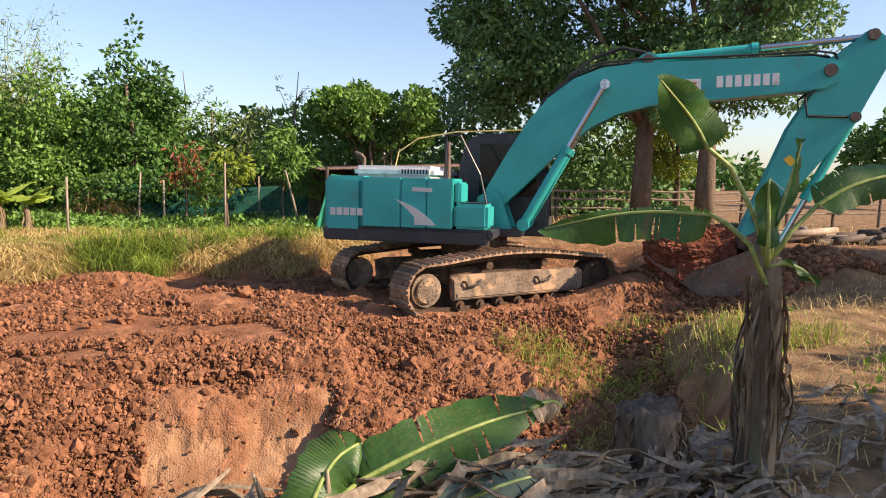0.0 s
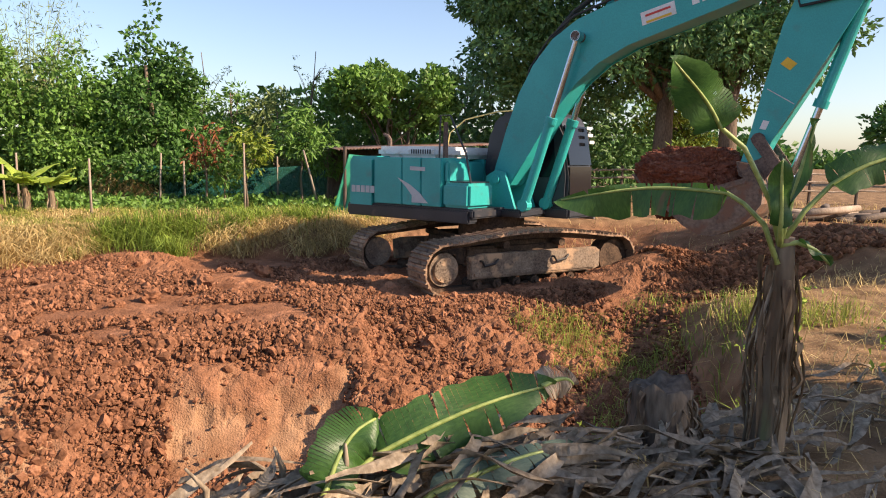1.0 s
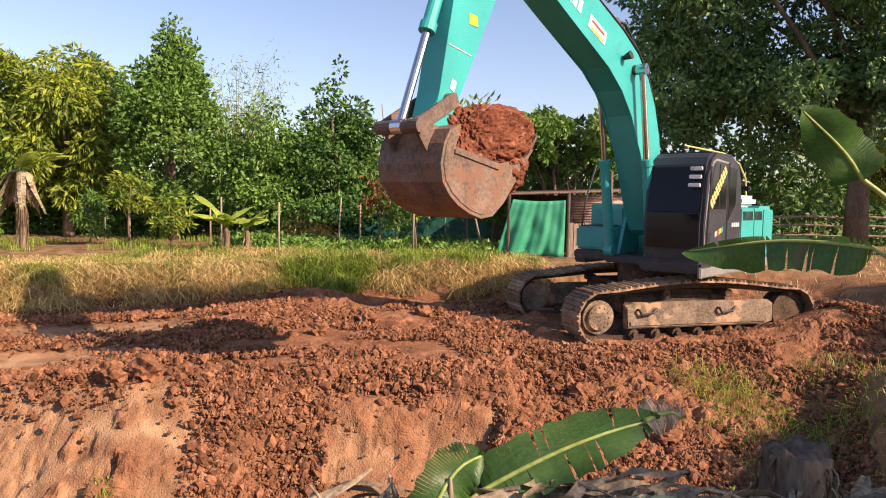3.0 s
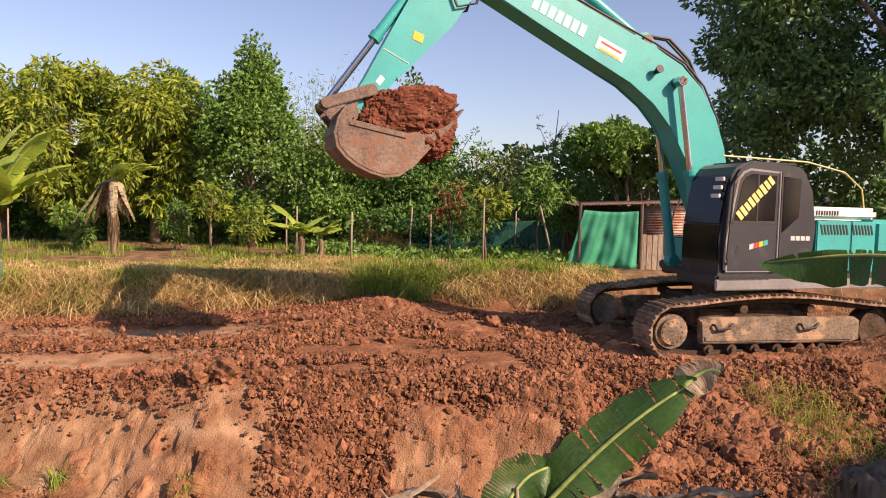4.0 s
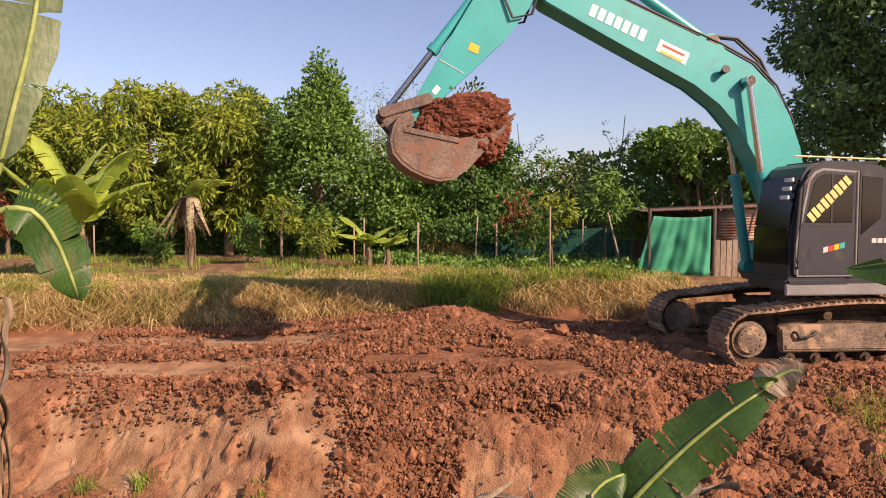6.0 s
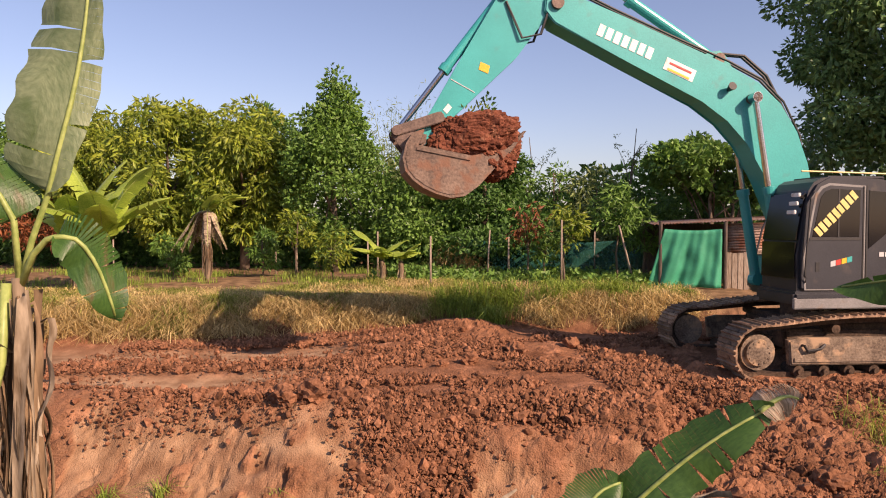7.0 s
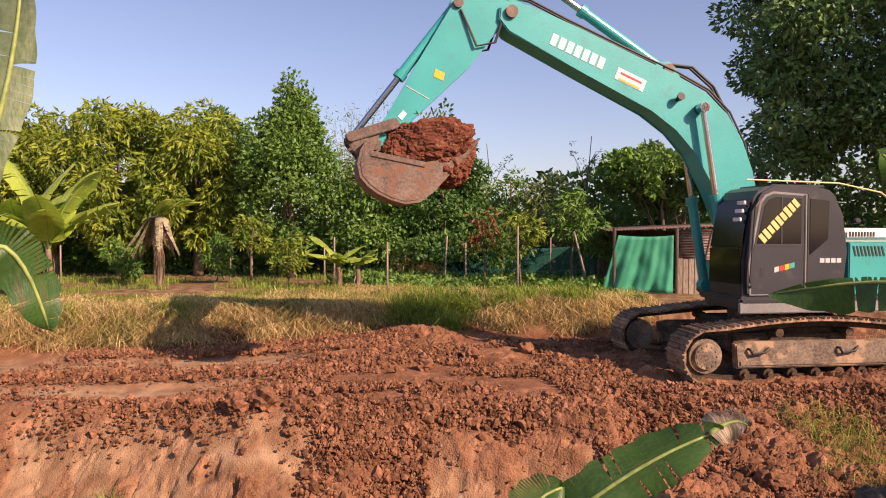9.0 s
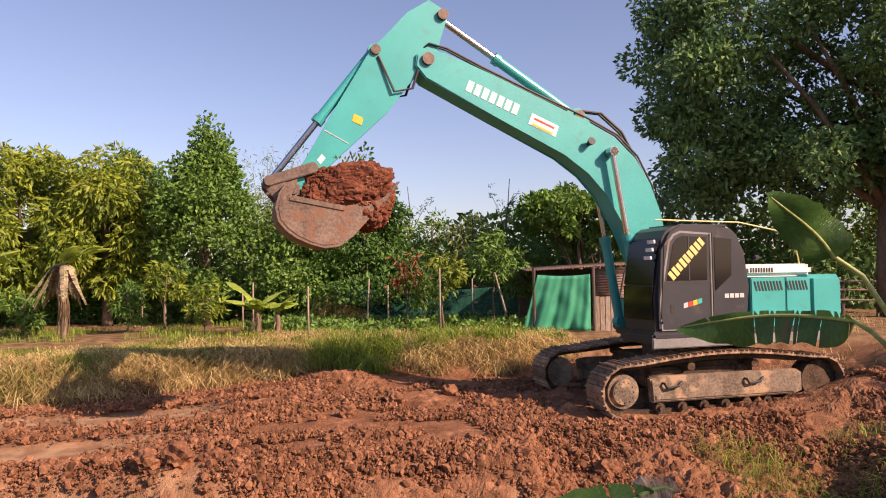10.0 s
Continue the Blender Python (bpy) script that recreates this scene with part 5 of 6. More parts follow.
def near_bananas():
    # on the right, leaning out over the pit
    bx, by = 2.50, 3.42
    z = height(bx, by)
    th = empty("banana_plant", pose(bx, by, z), "banana plant with a bare brown stem and spreading torn leaves", "banana plant", "bananas on the near bank")
    o = Vector((bx, by, z))
    crown = Vector((2.46, 3.40, 1.82)) - o
    banana_stem(th, crown.z + 0.04, 0.10, 0.045)
    dry_sheaths(th, crown.z * 0.97, 0.09, 28, 41)
    W = lambda *q: tuple(Vector(q) - o)
    swaying = banana_leaf(th, [W(2.29, 3.64, 2.07), W(2.13, 3.80, 2.075), W(1.96, 3.95, 2.06), W(1.75, 4.08, 2.01), W(1.54, 4.2, 1.945)], 0.10, 51, 0.22, 0.05, up=(-0.35, -0.9, 0.25), halves=(1.55, 0.35), stalk_from=[tuple(crown - Vector((0, 0, 0.1))), W(2.40, 3.46, 1.92), W(2.34, 3.56, 2.02)])
    banana_leaf(th, [W(2.16, 3.54, 2.42), W(2.08, 3.53, 2.52), W(1.97, 3.5, 2.61), W(1.78, 3.45, 2.74)], 0.125, 52, 0.02, 0.18, up=(-0.5, -0.85, 0.1), stalk_from=[tuple(crown), W(2.42, 3.45, 2.05), W(2.28, 3.5, 2.32)])
    banana_leaf(th, [W(2.47, 3.38, 1.95), W(2.50, 3.36, 2.15), W(2.54, 3.34, 2.35), W(2.56, 3.33, 2.47)], 0.035, 53, 0.0, 0.5, stalk_from=[tuple(crown)])
    banana_leaf(th, [W(2.70, 3.34, 2.14), W(2.85, 3.28, 2.24), W(3.05, 3.2, 2.30), W(3.3, 3.1, 2.30)], 0.10, 54, 0.1, 0.25, up=(-0.2, -0.8, 0.5), stalk_from=[tuple(crown), W(2.58, 3.38, 2.0)])
    banana_leaf(th, [W(2.53, 3.36, 1.84), W(2.62, 3.32, 1.80), W(2.70, 3.3, 1.72)], 0.03, 55, 0.0, 0.2, stalk_from=[tuple(crown)])
    banana_leaf(th, [W(2.42, 3.36, 1.92), W(2.39, 3.34, 2.1), W(2.36, 3.32, 2.27)], 0.05, 56, 0.0, 0.4, up=(-0.4, -0.9, 0), stalk_from=[tuple(crown)])
    sway_at = Vector(crown)
    # on the left, with a tall leaf against the sky
    bx, by = -2.20, 2.5
    z = height(bx, by)
    th = empty("banana_plant", pose(bx, by, z), "sunlit banana plant with a ragged upright leaf and dry brown sheaths", "banana plant", "bananas on the near bank")
    o = Vector((bx, by, z))
    crown = Vector((-2.19, 2.5, 2.08)) - o
    banana_stem(th, crown.z + 0.04, 0.074, 0.022)
    dry_sheaths(th, crown.z + 0.02, 0.058, 22, 42)
    withered_leaves(th, crown.z, 15, 43)
    v, f = tube([(crown.x - 0.03, -0.04, crown.z + 0.02), (-0.02, -0.07, crown.z - 0.30), (-0.10, -0.12, crown.z - 0.75), (-0.20, -0.16, crown.z - 1.15)], [0.020, 0.017, 0.014, 0.008], 7)
    mesh_object("old_stalk", v, f, STALK, th, True)
    W = lambda *q: tuple(Vector(q) - o)
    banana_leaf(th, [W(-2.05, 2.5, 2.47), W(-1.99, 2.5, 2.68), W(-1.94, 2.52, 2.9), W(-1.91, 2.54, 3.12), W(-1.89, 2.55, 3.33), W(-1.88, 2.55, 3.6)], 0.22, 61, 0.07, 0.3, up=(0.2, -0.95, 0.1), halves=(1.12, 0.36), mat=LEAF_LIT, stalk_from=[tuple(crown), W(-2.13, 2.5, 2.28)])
    banana_leaf(th, [W(-1.99, 2.46, 2.29), W(-1.91, 2.48, 2.28), W(-1.86, 2.52, 2.19), W(-1.83, 2.56, 2.06), W(-1.82, 2.6, 1.94)], 0.10, 62, 0.16, 0.1, up=(0.55, -0.75, 0.4), stalk_from=[tuple(crown), W(-2.10, 2.47, 2.22), W(-2.03, 2.46, 2.28)])
    banana_leaf(th, [W(-2.18, 2.46, 2.36), W(-2.24, 2.42, 2.5), W(-2.34, 2.38, 2.6), W(-2.55, 2.3, 2.68)], 0.14, 63, 0.08, 0.2, up=(0.3, -0.6, 0.6), stalk_from=[tuple(crown)])
    return swaying, sway_at


swaying_leaf, SWAY_AT = near_bananas()


# ---- grasses ----
def blades(points, length, width, lean, mat_mix=0.5, up=1.0):
    """Thin bent blades at the given points."""
    n = len(points)
    a = rng.rand(n) * 6.283
    d = np.stack([np.cos(a), np.sin(a), np.zeros(n)], 1)
    side = np.stack([-np.sin(a), np.cos(a), np.zeros(n)], 1)
    L = length * (0.5 + rng.rand(n))[:, None]
    W = width * (0.6 + 0.8 * rng.rand(n))[:, None]
    k = lean * (0.3 + rng.rand(n))[:, None]
    z = np.array([[0, 0, 1.0]])
    b1 = points + d * L * k * 0.25 + z * L * 0.55 * up
    b2 = points + d * L * k * 0.95 + z * L * (0.95 - 0.45 * k) * up
    V = np.stack([points - side * W, points + side * W, b1 + side * W * 0.8, b1 - side * W * 0.8, b2], 1).reshape(-1, 3)
    i = np.arange(n)[:, None] * 5
    faces = np.concatenate([i + [0, 1, 2], i + [0, 2, 3], i + [3, 2, 4]], 1).reshape(-1, 3)
    return V, faces


def on_ground(x, y):
    z = relief(x, y)[0]
    return np.stack([x, y, z - 0.01], 1)


def build_grass():
    n = 26000
    x = rng.uniform(-19, 3.4, n)
    y = toe_line(x) - 0.1 + 4.0 * rng.rand(n) ** 1.3
    keep = (relief(x, y)[1] < 0.88) & (fbm(x * 0.8, y * 0.8, 3) > -0.12 + 0.2 * (y > 18))
    v, f = blades(on_ground(x, y)[keep], 0.28, 0.006, 1.5)
    tagged(mesh_object("dry_grass", v.tolist(), f.tolist(), STRAW), "dry straw-coloured grass on the far bank", "grass", kind="stuff")
    n = 42000
    x = rng.uniform(-20, 3.2, n)
    y = toe_line(x) + 1.1 + 9.0 * rng.rand(n) ** 1.4
    keep = (relief(x, y)[1] < 0.5) & (fbm(x * 0.6 + 4, y * 0.6, 3) > 0.0)
    v, f = blades(on_ground(x, y)[keep], 0.26, 0.007, 0.8)
    tagged(mesh_object("green_grass", v.tolist(), f.tolist(), GRASS), "patches of green grass along the far bank", "grass", kind="stuff")
    V, F, k0 = [], [], 0
    tx = np.r_[rng.uniform(-17, -3.2, 620), rng.uniform(-0.6, 3.0, 60), rng.uniform(-17, -3, 160)]
    ty = toe_line(tx) + np.r_[rng.uniform(-0.15, 1.5, 620), rng.uniform(0.1, 1.2, 60), rng.uniform(1.5, 3.6, 160)]
    for cx, cy in zip(tx, ty):
        if relief(cx, cy)[1] > 0.97:
            continue
        sz = rng.uniform(0.18, 0.4)
        v, f = blades(on_ground(cx + rng.normal(size=70) * sz * 0.5, cy + rng.normal(size=70) * sz * 0.4), 0.36, 0.0085, 1.7)
        V.append(v)
        F.append(f + k0)
        k0 += len(v)
    tagged(mesh_object("straw_tufts", np.concatenate(V).tolist(), np.concatenate(F).tolist(), STRAW), "bleached overhanging grass tufts on the bank", "grass", kind="stuff")
    V, F, k0 = [], [], 0
    tx = rng.uniform(-16, -2.6, 330)
    ty = toe_line(tx) + 0.3 + 3.6 * rng.rand(330)
    for cx, cy in zip(tx, ty):
        if fbm(cx * 0.7 + 21, cy * 0.7, 2) < 0.0:
            continue
        if relief(cx, cy)[1] > 0.88:
            continue
        sz = rng.uniform(0.12, 0.34)
        v, f = blades(on_ground(cx + rng.normal(size=80) * sz * 0.5, cy + rng.normal(size=80) * sz * 0.4), 0.34, 0.008, 1.4)
        V.append(v)
        F.append(f + k0)
        k0 += len(v)
    tagged(mesh_object("green_tufts", np.concatenate(V).tolist(), np.concatenate(F).tolist(), BANK_GREEN), "yellow-green grass tufts along the far bank", "grass", kind="stuff")
    for cx, up, s, L in ((-7.6, 0.9, 0.4, 0.42), (-8.4, 0.6, 0.42, 0.45), (-6.1, 1.2, 0.36, 0.42), (-5.3, 1.3, 0.3, 0.4), (-9.7, 1.0, 0.42, 0.45), (-4.1, 1.3, 0.3, 0.4), (-11.2, 0.9, 0.42, 0.45), (-12.6, 1.2, 0.42, 0.5), (-7.0, 2.2, 0.3, 0.4)):
        cy = float(toe_line(cx)) + up
        k = int(1100 * s)
        p = on_ground(cx + rng.normal(size=k) * s * 0.5, cy + rng.normal(size=k) * s * 0.35)
        v, f = blades(p, L, 0.008, 1.5)
        tagged(mesh_object("grass_tussock", v.tolist(), f.tolist(), BANK_GREEN), "yellow-green grass tussock hanging over the bank's brow", "grass", "tussocks")
    # single tussocks on the bank's brow
    for cx, cy, s, L in ((-2.0, 16.3, 0.6, 0.72), (-1.3, 16.4, 0.5, 0.62), (-2.7, 16.5, 0.4, 0.5), (-1.5, 15.6, 0.32, 0.55), (-0.2, 16.4, 0.42, 0.6), (0.3, 16.7, 0.3, 0.5), (1.35, 16.7, 0.44, 0.62), (1.0, 16.9, 0.3, 0.5), (3.0, 17.6, 0.25, 0.3)):
        k = int(950 * s)
        p = on_ground(cx + rng.normal(size=k) * s * 0.5, cy + rng.normal(size=k) * s * 0.4)
        v, f = blades(p, L, 0.008, 1.2)
        tagged(mesh_object("grass_tussock", v.tolist(), f.tolist(), GRASS), "bright green grass tussock overhanging the cut bank", "grass", "tussocks")
    for cx, cy, s in ((-3.35, 7.72, 0.05), (-5.55, 7.68, 0.05), (-4.9, 7.9, 0.05)):
        p = on_ground(cx + rng.normal(size=50) * s, cy + rng.normal(size=50) * s)
        v, f = blades(p, 0.26, 0.006, 1.5)
        tagged(mesh_object("grass_tuft", v.tolist(), f.tolist(), GRASS), "small green grass tuft on the cut face", "grass", "tufts")
    # thin growth on the spill to the right, and the near bank
    n = 3000
    x, y = rng.uniform(3.6, 6.2, n), rng.uniform(6.0, 9.8, n)
    keep = fbm(x * 0.9 + 2, y * 0.9, 2) > 0.0
    v, f = blades(on_ground(x, y)[keep], 0.32, 0.005, 1.2)
    tagged(mesh_object("spill_grass", v.tolist(), f.tolist(), BANK_GREEN), "yellow-green grass on the spill slope", "grass", kind="stuff")
    n = 700
    x, y = rng.uniform(3.4, 6.0, n), rng.uniform(6.0, 9.6, n)
    v, f = blades(on_ground(x, y), 0.24, 0.006, 0.9)
    tagged(mesh_object("spill_weeds", v.tolist(), f.tolist(), GRASS), "green weeds on the spill slope", "grass", kind="stuff")
    n = 4200
    x, y = rng.uniform(1.2, 11, n), rng.uniform(1.8, 10, n)
    keep = relief(x, y)[1] < 0.45
    v, f = blades(on_ground(x, y)[keep], 0.22, 0.004, 1.6)
    tagged(mesh_object("near_straw", v.tolist(), f.tolist(), STRAW), "dry grass and stalks on the near bank", "grass", kind="stuff")
    n = 2500
    x, y = rng.uniform(7.0, 22, n), rng.uniform(12, 24, n)
    v, f = blades(on_ground(x, y), 0.25, 0.007, 1.0)
    tagged(mesh_object("yard_straw", v.tolist(), f.tolist(), STRAW), "dry grass below the great trees", "grass", kind="stuff")
    # a heap of hay by the garden
    k = 2600
    a, rr = rng.rand(k) * 6.283, np.sqrt(rng.rand(k))
    hp = on_ground(-3.6 + 1.0 * rr * np.cos(a), 24.0 + 0.7 * rr * np.sin(a))
    hp[:, 2] += 1.15 * (1 - rr) ** 0.8
    v, f = blades(hp, 0.3, 0.01, 2.2)
    tagged(mesh_object("hay_heap", v.tolist(), f.tolist(), STRAW), "heap of brown dry hay by the garden", "hay", kind="stuff")
    # leafy weeds by the banana stem
    for cx, cy, h in ((3.6, 4.9, 0.5), (4.3, 5.4, 0.4), (3.0, 5.3, 0.35), (4.9, 4.6, 0.4), (5.4, 6.4, 0.45), (3.3, 6.6, 0.4)):
        k = 46
        z = height(cx, cy)
        pp = np.stack([cx + rng.normal(size=k) * 0.13, cy + rng.normal(size=k) * 0.13, z + h * rng.rand(k)], 1)
        v, f = leaves(pp, 0.08, 0.5, 0.1)
        sv, sf = blades(np.array([[cx, cy, z]] * 9), h, 0.005, 0.5)
        weed = tagged(mesh_object("weed", v.tolist(), f.tolist(), GRASS), "small leafy green weed on the bank", "weed", "weeds", "stuff")
        mesh_object("stalk", sv.tolist(), sf.tolist(), GRASS, weed)
    # vegetable rows in the garden
    n = 5200
    x, y = rng.uniform(-5.5, 2.6, n), rng.uniform(19.4, 25, n)
    keep = fbm(x * 1.2, y * 1.2, 2) > -0.12
    p = on_ground(x, y)[keep]
    p[:, 2] += 0.08 + 0.28 * rng.rand(len(p))
    v, f = leaves(p, 0.15, 0.7, 0.2)
    tagged(mesh_object("vegetable_bed", v.tolist(), f.tolist(), LEAF_MID), "leafy green vegetable bed behind the bank", "plants", kind="stuff")


build_grass()


# ---- soil clods ----
def clod_shape():
    bm = bmesh.new()
    bmesh.ops.create_icosphere(bm, subdivisions=1, radius=1.0)
    v = np.array([p.co[:] for p in bm.verts])
    f = np.array([[q.index for q in t.verts] for t in bm.faces])
    bm.free()
    return v, f


def scatter_clods():
    octa = np.array([(1, 0, 0), (-1, 0, 0), (0, 1, 0), (0, -1, 0), (0, 0, 1), (0, 0, -1.0)])
    octf = np.array([(0, 2, 4), (2, 1, 4), (1, 3, 4), (3, 0, 4), (2, 0, 5), (1, 2, 5), (3, 1, 5), (0, 3, 5)])

    def strew(n, base, faces, lo, wide, power, label, name, xr=(-8.8, 8.5), yr=(6.0, 15.0), bare=0.2):
        x = rng.uniform(*xr, n)
        y = rng.uniform(*yr, n)
        z, turned, right = relief(x, y)
        rut, between = ruts(x, y)
        worn = np.clip(rut + 0.6 * between, 0, 1)
        packed = np.exp(-((y - 8.0) / 0.7) ** 4) * (1 - right) * np.maximum(smooth(-1.9, -2.7, x), smooth(-1.2, -0.9, x) * smooth(1.3, 1.0, x))
        keep = (turned > 0.55) & (rng.rand(n) > 0.93 * worn) & (rng.rand(n) > 0.995 * packed) & (fbm(x * 0.7 + 3, y * 0.7, 3) > -bare + 0.3 * (rng.rand(n) - 0.5))
        keep &= ~((np.abs(x - 4.4) < 2.5) & (np.abs(y - 12.6) < 1.9))
        x, y, z = x[keep], y[keep], z[keep]
        k = len(x)
        s = lo + wide * rng.rand(k) ** power
        V = np.repeat(base[None], k, 0) * (0.6 + 0.7 * rng.rand(k, len(base), 1))
        a = rng.rand(k) * 6.28
        c, q = np.cos(a)[:, None], np.sin(a)[:, None]
        V = np.stack([V[..., 0] * c - V[..., 1] * q, V[..., 0] * q + V[..., 1] * c, V[..., 2] + 0.35 * V[..., 0]], -1)
        V *= (s[:, None] * (0.75 + 0.5 * rng.rand(k, 3)))[:, None, :]
        V += np.stack([x, y, z + 0.035 + 0.05 * rng.rand(k) + s * 0.2], 1)[:, None, :]
        F = (faces[None] + (np.arange(k) * len(base))[:, None, None]).reshape(-1, 3)
        tagged(mesh_object(name, V.reshape(-1, 3).tolist(), F.tolist(), CLOD), label, "soil", kind="stuff")

    strew(150000, octa, octf, 0.010, 0.026, 2.0, "fine loose crumbs of red soil", "soil_crumbs")
    strew(30000, *clod_shape(), 0.018, 0.05, 3.0, "loose clods of red soil", "soil_clods")
    strew(34000, octa, octf, 0.010, 0.030, 2.0, "crumbs of red soil fallen down the cut face", "fallen_crumbs", (-2.9, 1.6), (7.2, 9.3), 0.45)
    strew(3200, *clod_shape(), 0.025, 0.05, 3.0, "clods of red soil fallen down the cut face", "fallen_clods", (-2.9, 1.6), (7.2, 9.3), 0.45)
    strew(9000, *clod_shape(), 0.02, 0.07, 2.5, "clods of red soil on the shaded mound", "mound_clods", (7.6, 12.0), (7.4, 12.6), 0.6)
    # the larger lumps, one by one
    for cx, cy, r in ((-3.28, 8.86, 0.21), (-3.62, 8.78, 0.17), (-2.85, 8.9, 0.14), (-2.5, 8.95, 0.11), (-1.49, 11.5, 0.15), (-0.75, 12.2, 0.16), (0.2, 12.9, 0.15), (-1.9, 11.1, 0.10), (-4.3, 9.0, 0.09), (1.2, 9.2, 0.13), (2.2, 9.0, 0.14), (2.9, 8.0, 0.15), (1.9, 7.6, 0.13), (0.5, 9.4, 0.11), (-0.4, 9.8, 0.12), (-5.2, 13.6, 0.13), (-4.8, 13.7, 0.10), (3.2, 9.3, 0.13), (-2.6, 13.2, 0.10), (0.9, 11.8, 0.11)):
        bm = bmesh.new()
        bmesh.ops.create_icosphere(bm, subdivisions=3, radius=r)
        o = Vector((cx, cy, 0))
        for v in bm.verts:
            k = 0.92 + 0.5 * noise.fractal(v.co * (2.2 / r * 0.35) + o, 1.0, 2.0, 3) + 0.55 * abs(noise.noise(v.co * (2.6 / r) + o)) - 0.45 * abs(noise.noise(v.co * (5.0 / r) + o))
            v.co = Vector((v.co.x * k * 1.15, v.co.y * k, v.co.z * k * 0.85))
        me = bpy.data.meshes.new("soil_clod")
        bm.to_mesh(me)
        bm.free()
        me.materials.append(CLOD)
        ob = new("soil_clod", me)
        ob.matrix_basis = pose(cx, cy, height(cx, cy) + 0.02 + r * 0.5, 0, 0, cx * 70)
        tagged(ob, "large crumbly lump of red soil", "soil clod", "large clods")


scatter_clods()

# ---- fence posts, net, shed ----
def fence_post(x, y, ztop, lean=(0, 0), r=0.03):
    z = height(x, y)
    v, f = tube([(0, 0, -0.1), (lean[0] * 0.5, lean[1] * 0.5, (ztop - z) * 0.5), (lean[0], lean[1], ztop - z)], [r, r * 0.9, r * 0.8], 7)
    ob = mesh_object("fence_post", v, f, POLE, None, True)
    ob.matrix_basis = pose(x, y, z)
    return tagged(ob, "weathered wooden garden stake", "fence post", "garden stakes")


for q in ((-2.28, 21.9, 2.25, (0.08, 0)), (-1.56, 21.25, 2.05), (0.03, 19.76, 2.55), (-3.44, 18.4, 2.1), (2.1, 20.6, 2.4, (-0.45, 0), 0.035), (-8.2, 20.9, 2.0), (-5.6, 21.0, 2.2), (-6.2, 22.0, 1.9), (-12.0, 22.0, 1.9), (-15.0, 21.5, 1.9), (1.1, 23.4, 2.2), (-9.8, 23, 2.0)):
    fence_post(*q)


def net_material(name, colour, hold):
    m = material(name, tuple(c * 0.8 for c in colour), tuple(c * 1.15 for c in colour), 3, 60, rough=0.6, bump=0.2, through=0.3)
    n, l = m.node_tree.nodes, m.node_tree.links
    out = n["Material Output"].inputs[0]
    tr, mx = n.new("ShaderNodeBsdfTransparent"), n.new("ShaderNodeMixShader")
    mx.inputs[0].default_value = hold
    l.new(tr.outputs[0], mx.inputs[1])
    l.new(out.links[0].from_socket, mx.inputs[2])
    l.new(mx.outputs[0], out)
    return m


NET = net_material("green_net", (0.02, 0.16, 0.12), 0.6)
TARP = net_material("green_tarp", (0.035, 0.42, 0.25), 0.95)
TIN = material("rusty_tin", (0.20, 0.13, 0.10), (0.42, 0.32, 0.27), 2, 20, rough=0.6, metal=0.3, bump=0.2, spots=(0.26, 0.11, 0.06), spot_at=0.55)
DARKWOOD = material("dark_wood", (0.05, 0.038, 0.03), (0.13, 0.10, 0.08), 3, 30, rough=0.9, bump=0.4, stretch=(1, 1, 0.2))


def drape(name, a, b, z0, z1, mat, folds, label, category, sag=0.05, seed=0, flare=0.0):
    """A hanging cloth between two posts, with folds."""
    V, F = [], []
    nx, nz = 40, 14
    a, b = Vector((*a, 0)), Vector((*b, 0))
    d = (b - a).normalized()
    nrm = Vector((-d.y, d.x, 0))
    for j in range(nz + 1):
        for i in range(nx + 1):
            u, w = i / nx, j / nz
            p = a.lerp(b, u) - d * flare * w * (1 - u)
            off = folds * (math.sin(u * 19 + seed + 2 * w) * 0.5 + math.sin(u * 43 + w * 3) * 0.25 + noise.noise(Vector((u * 5, w * 4, seed))) * 1.2) * (0.3 + w * 0.7)
            base = height(p.x, p.y)
            zt = z1 - sag * math.sin(u * math.pi) * 2
            V.append(p + nrm * off + Vector((0, 0, zt + (base + z0 - zt) * w)))
    for j in range(nz):
        for i in range(nx):
            q = j * (nx + 1) + i
            F.append((q, q + 1, q + nx + 2, q + nx + 1))
    me = mesh_object(name, V, F, mat, None, True)
    md = me.modifiers.new("thick", "SOLIDIFY")
    md.thickness = 0.004
    return tagged(me, label, category)


drape("net_fence", (-4.2, 24.0), (2.8, 23.2), 0.02, 2.0, NET, 0.05, "sagging dark green shade net fence behind the garden", "net fence", 0.1, 3)
drape("tarp", (2.80, 19.75), (4.26, 19.62), 0.02, 2.30, TARP, 0.09, "bright green net tarp hung over the shed's side", "tarp", 0.02, 5, 0.45)


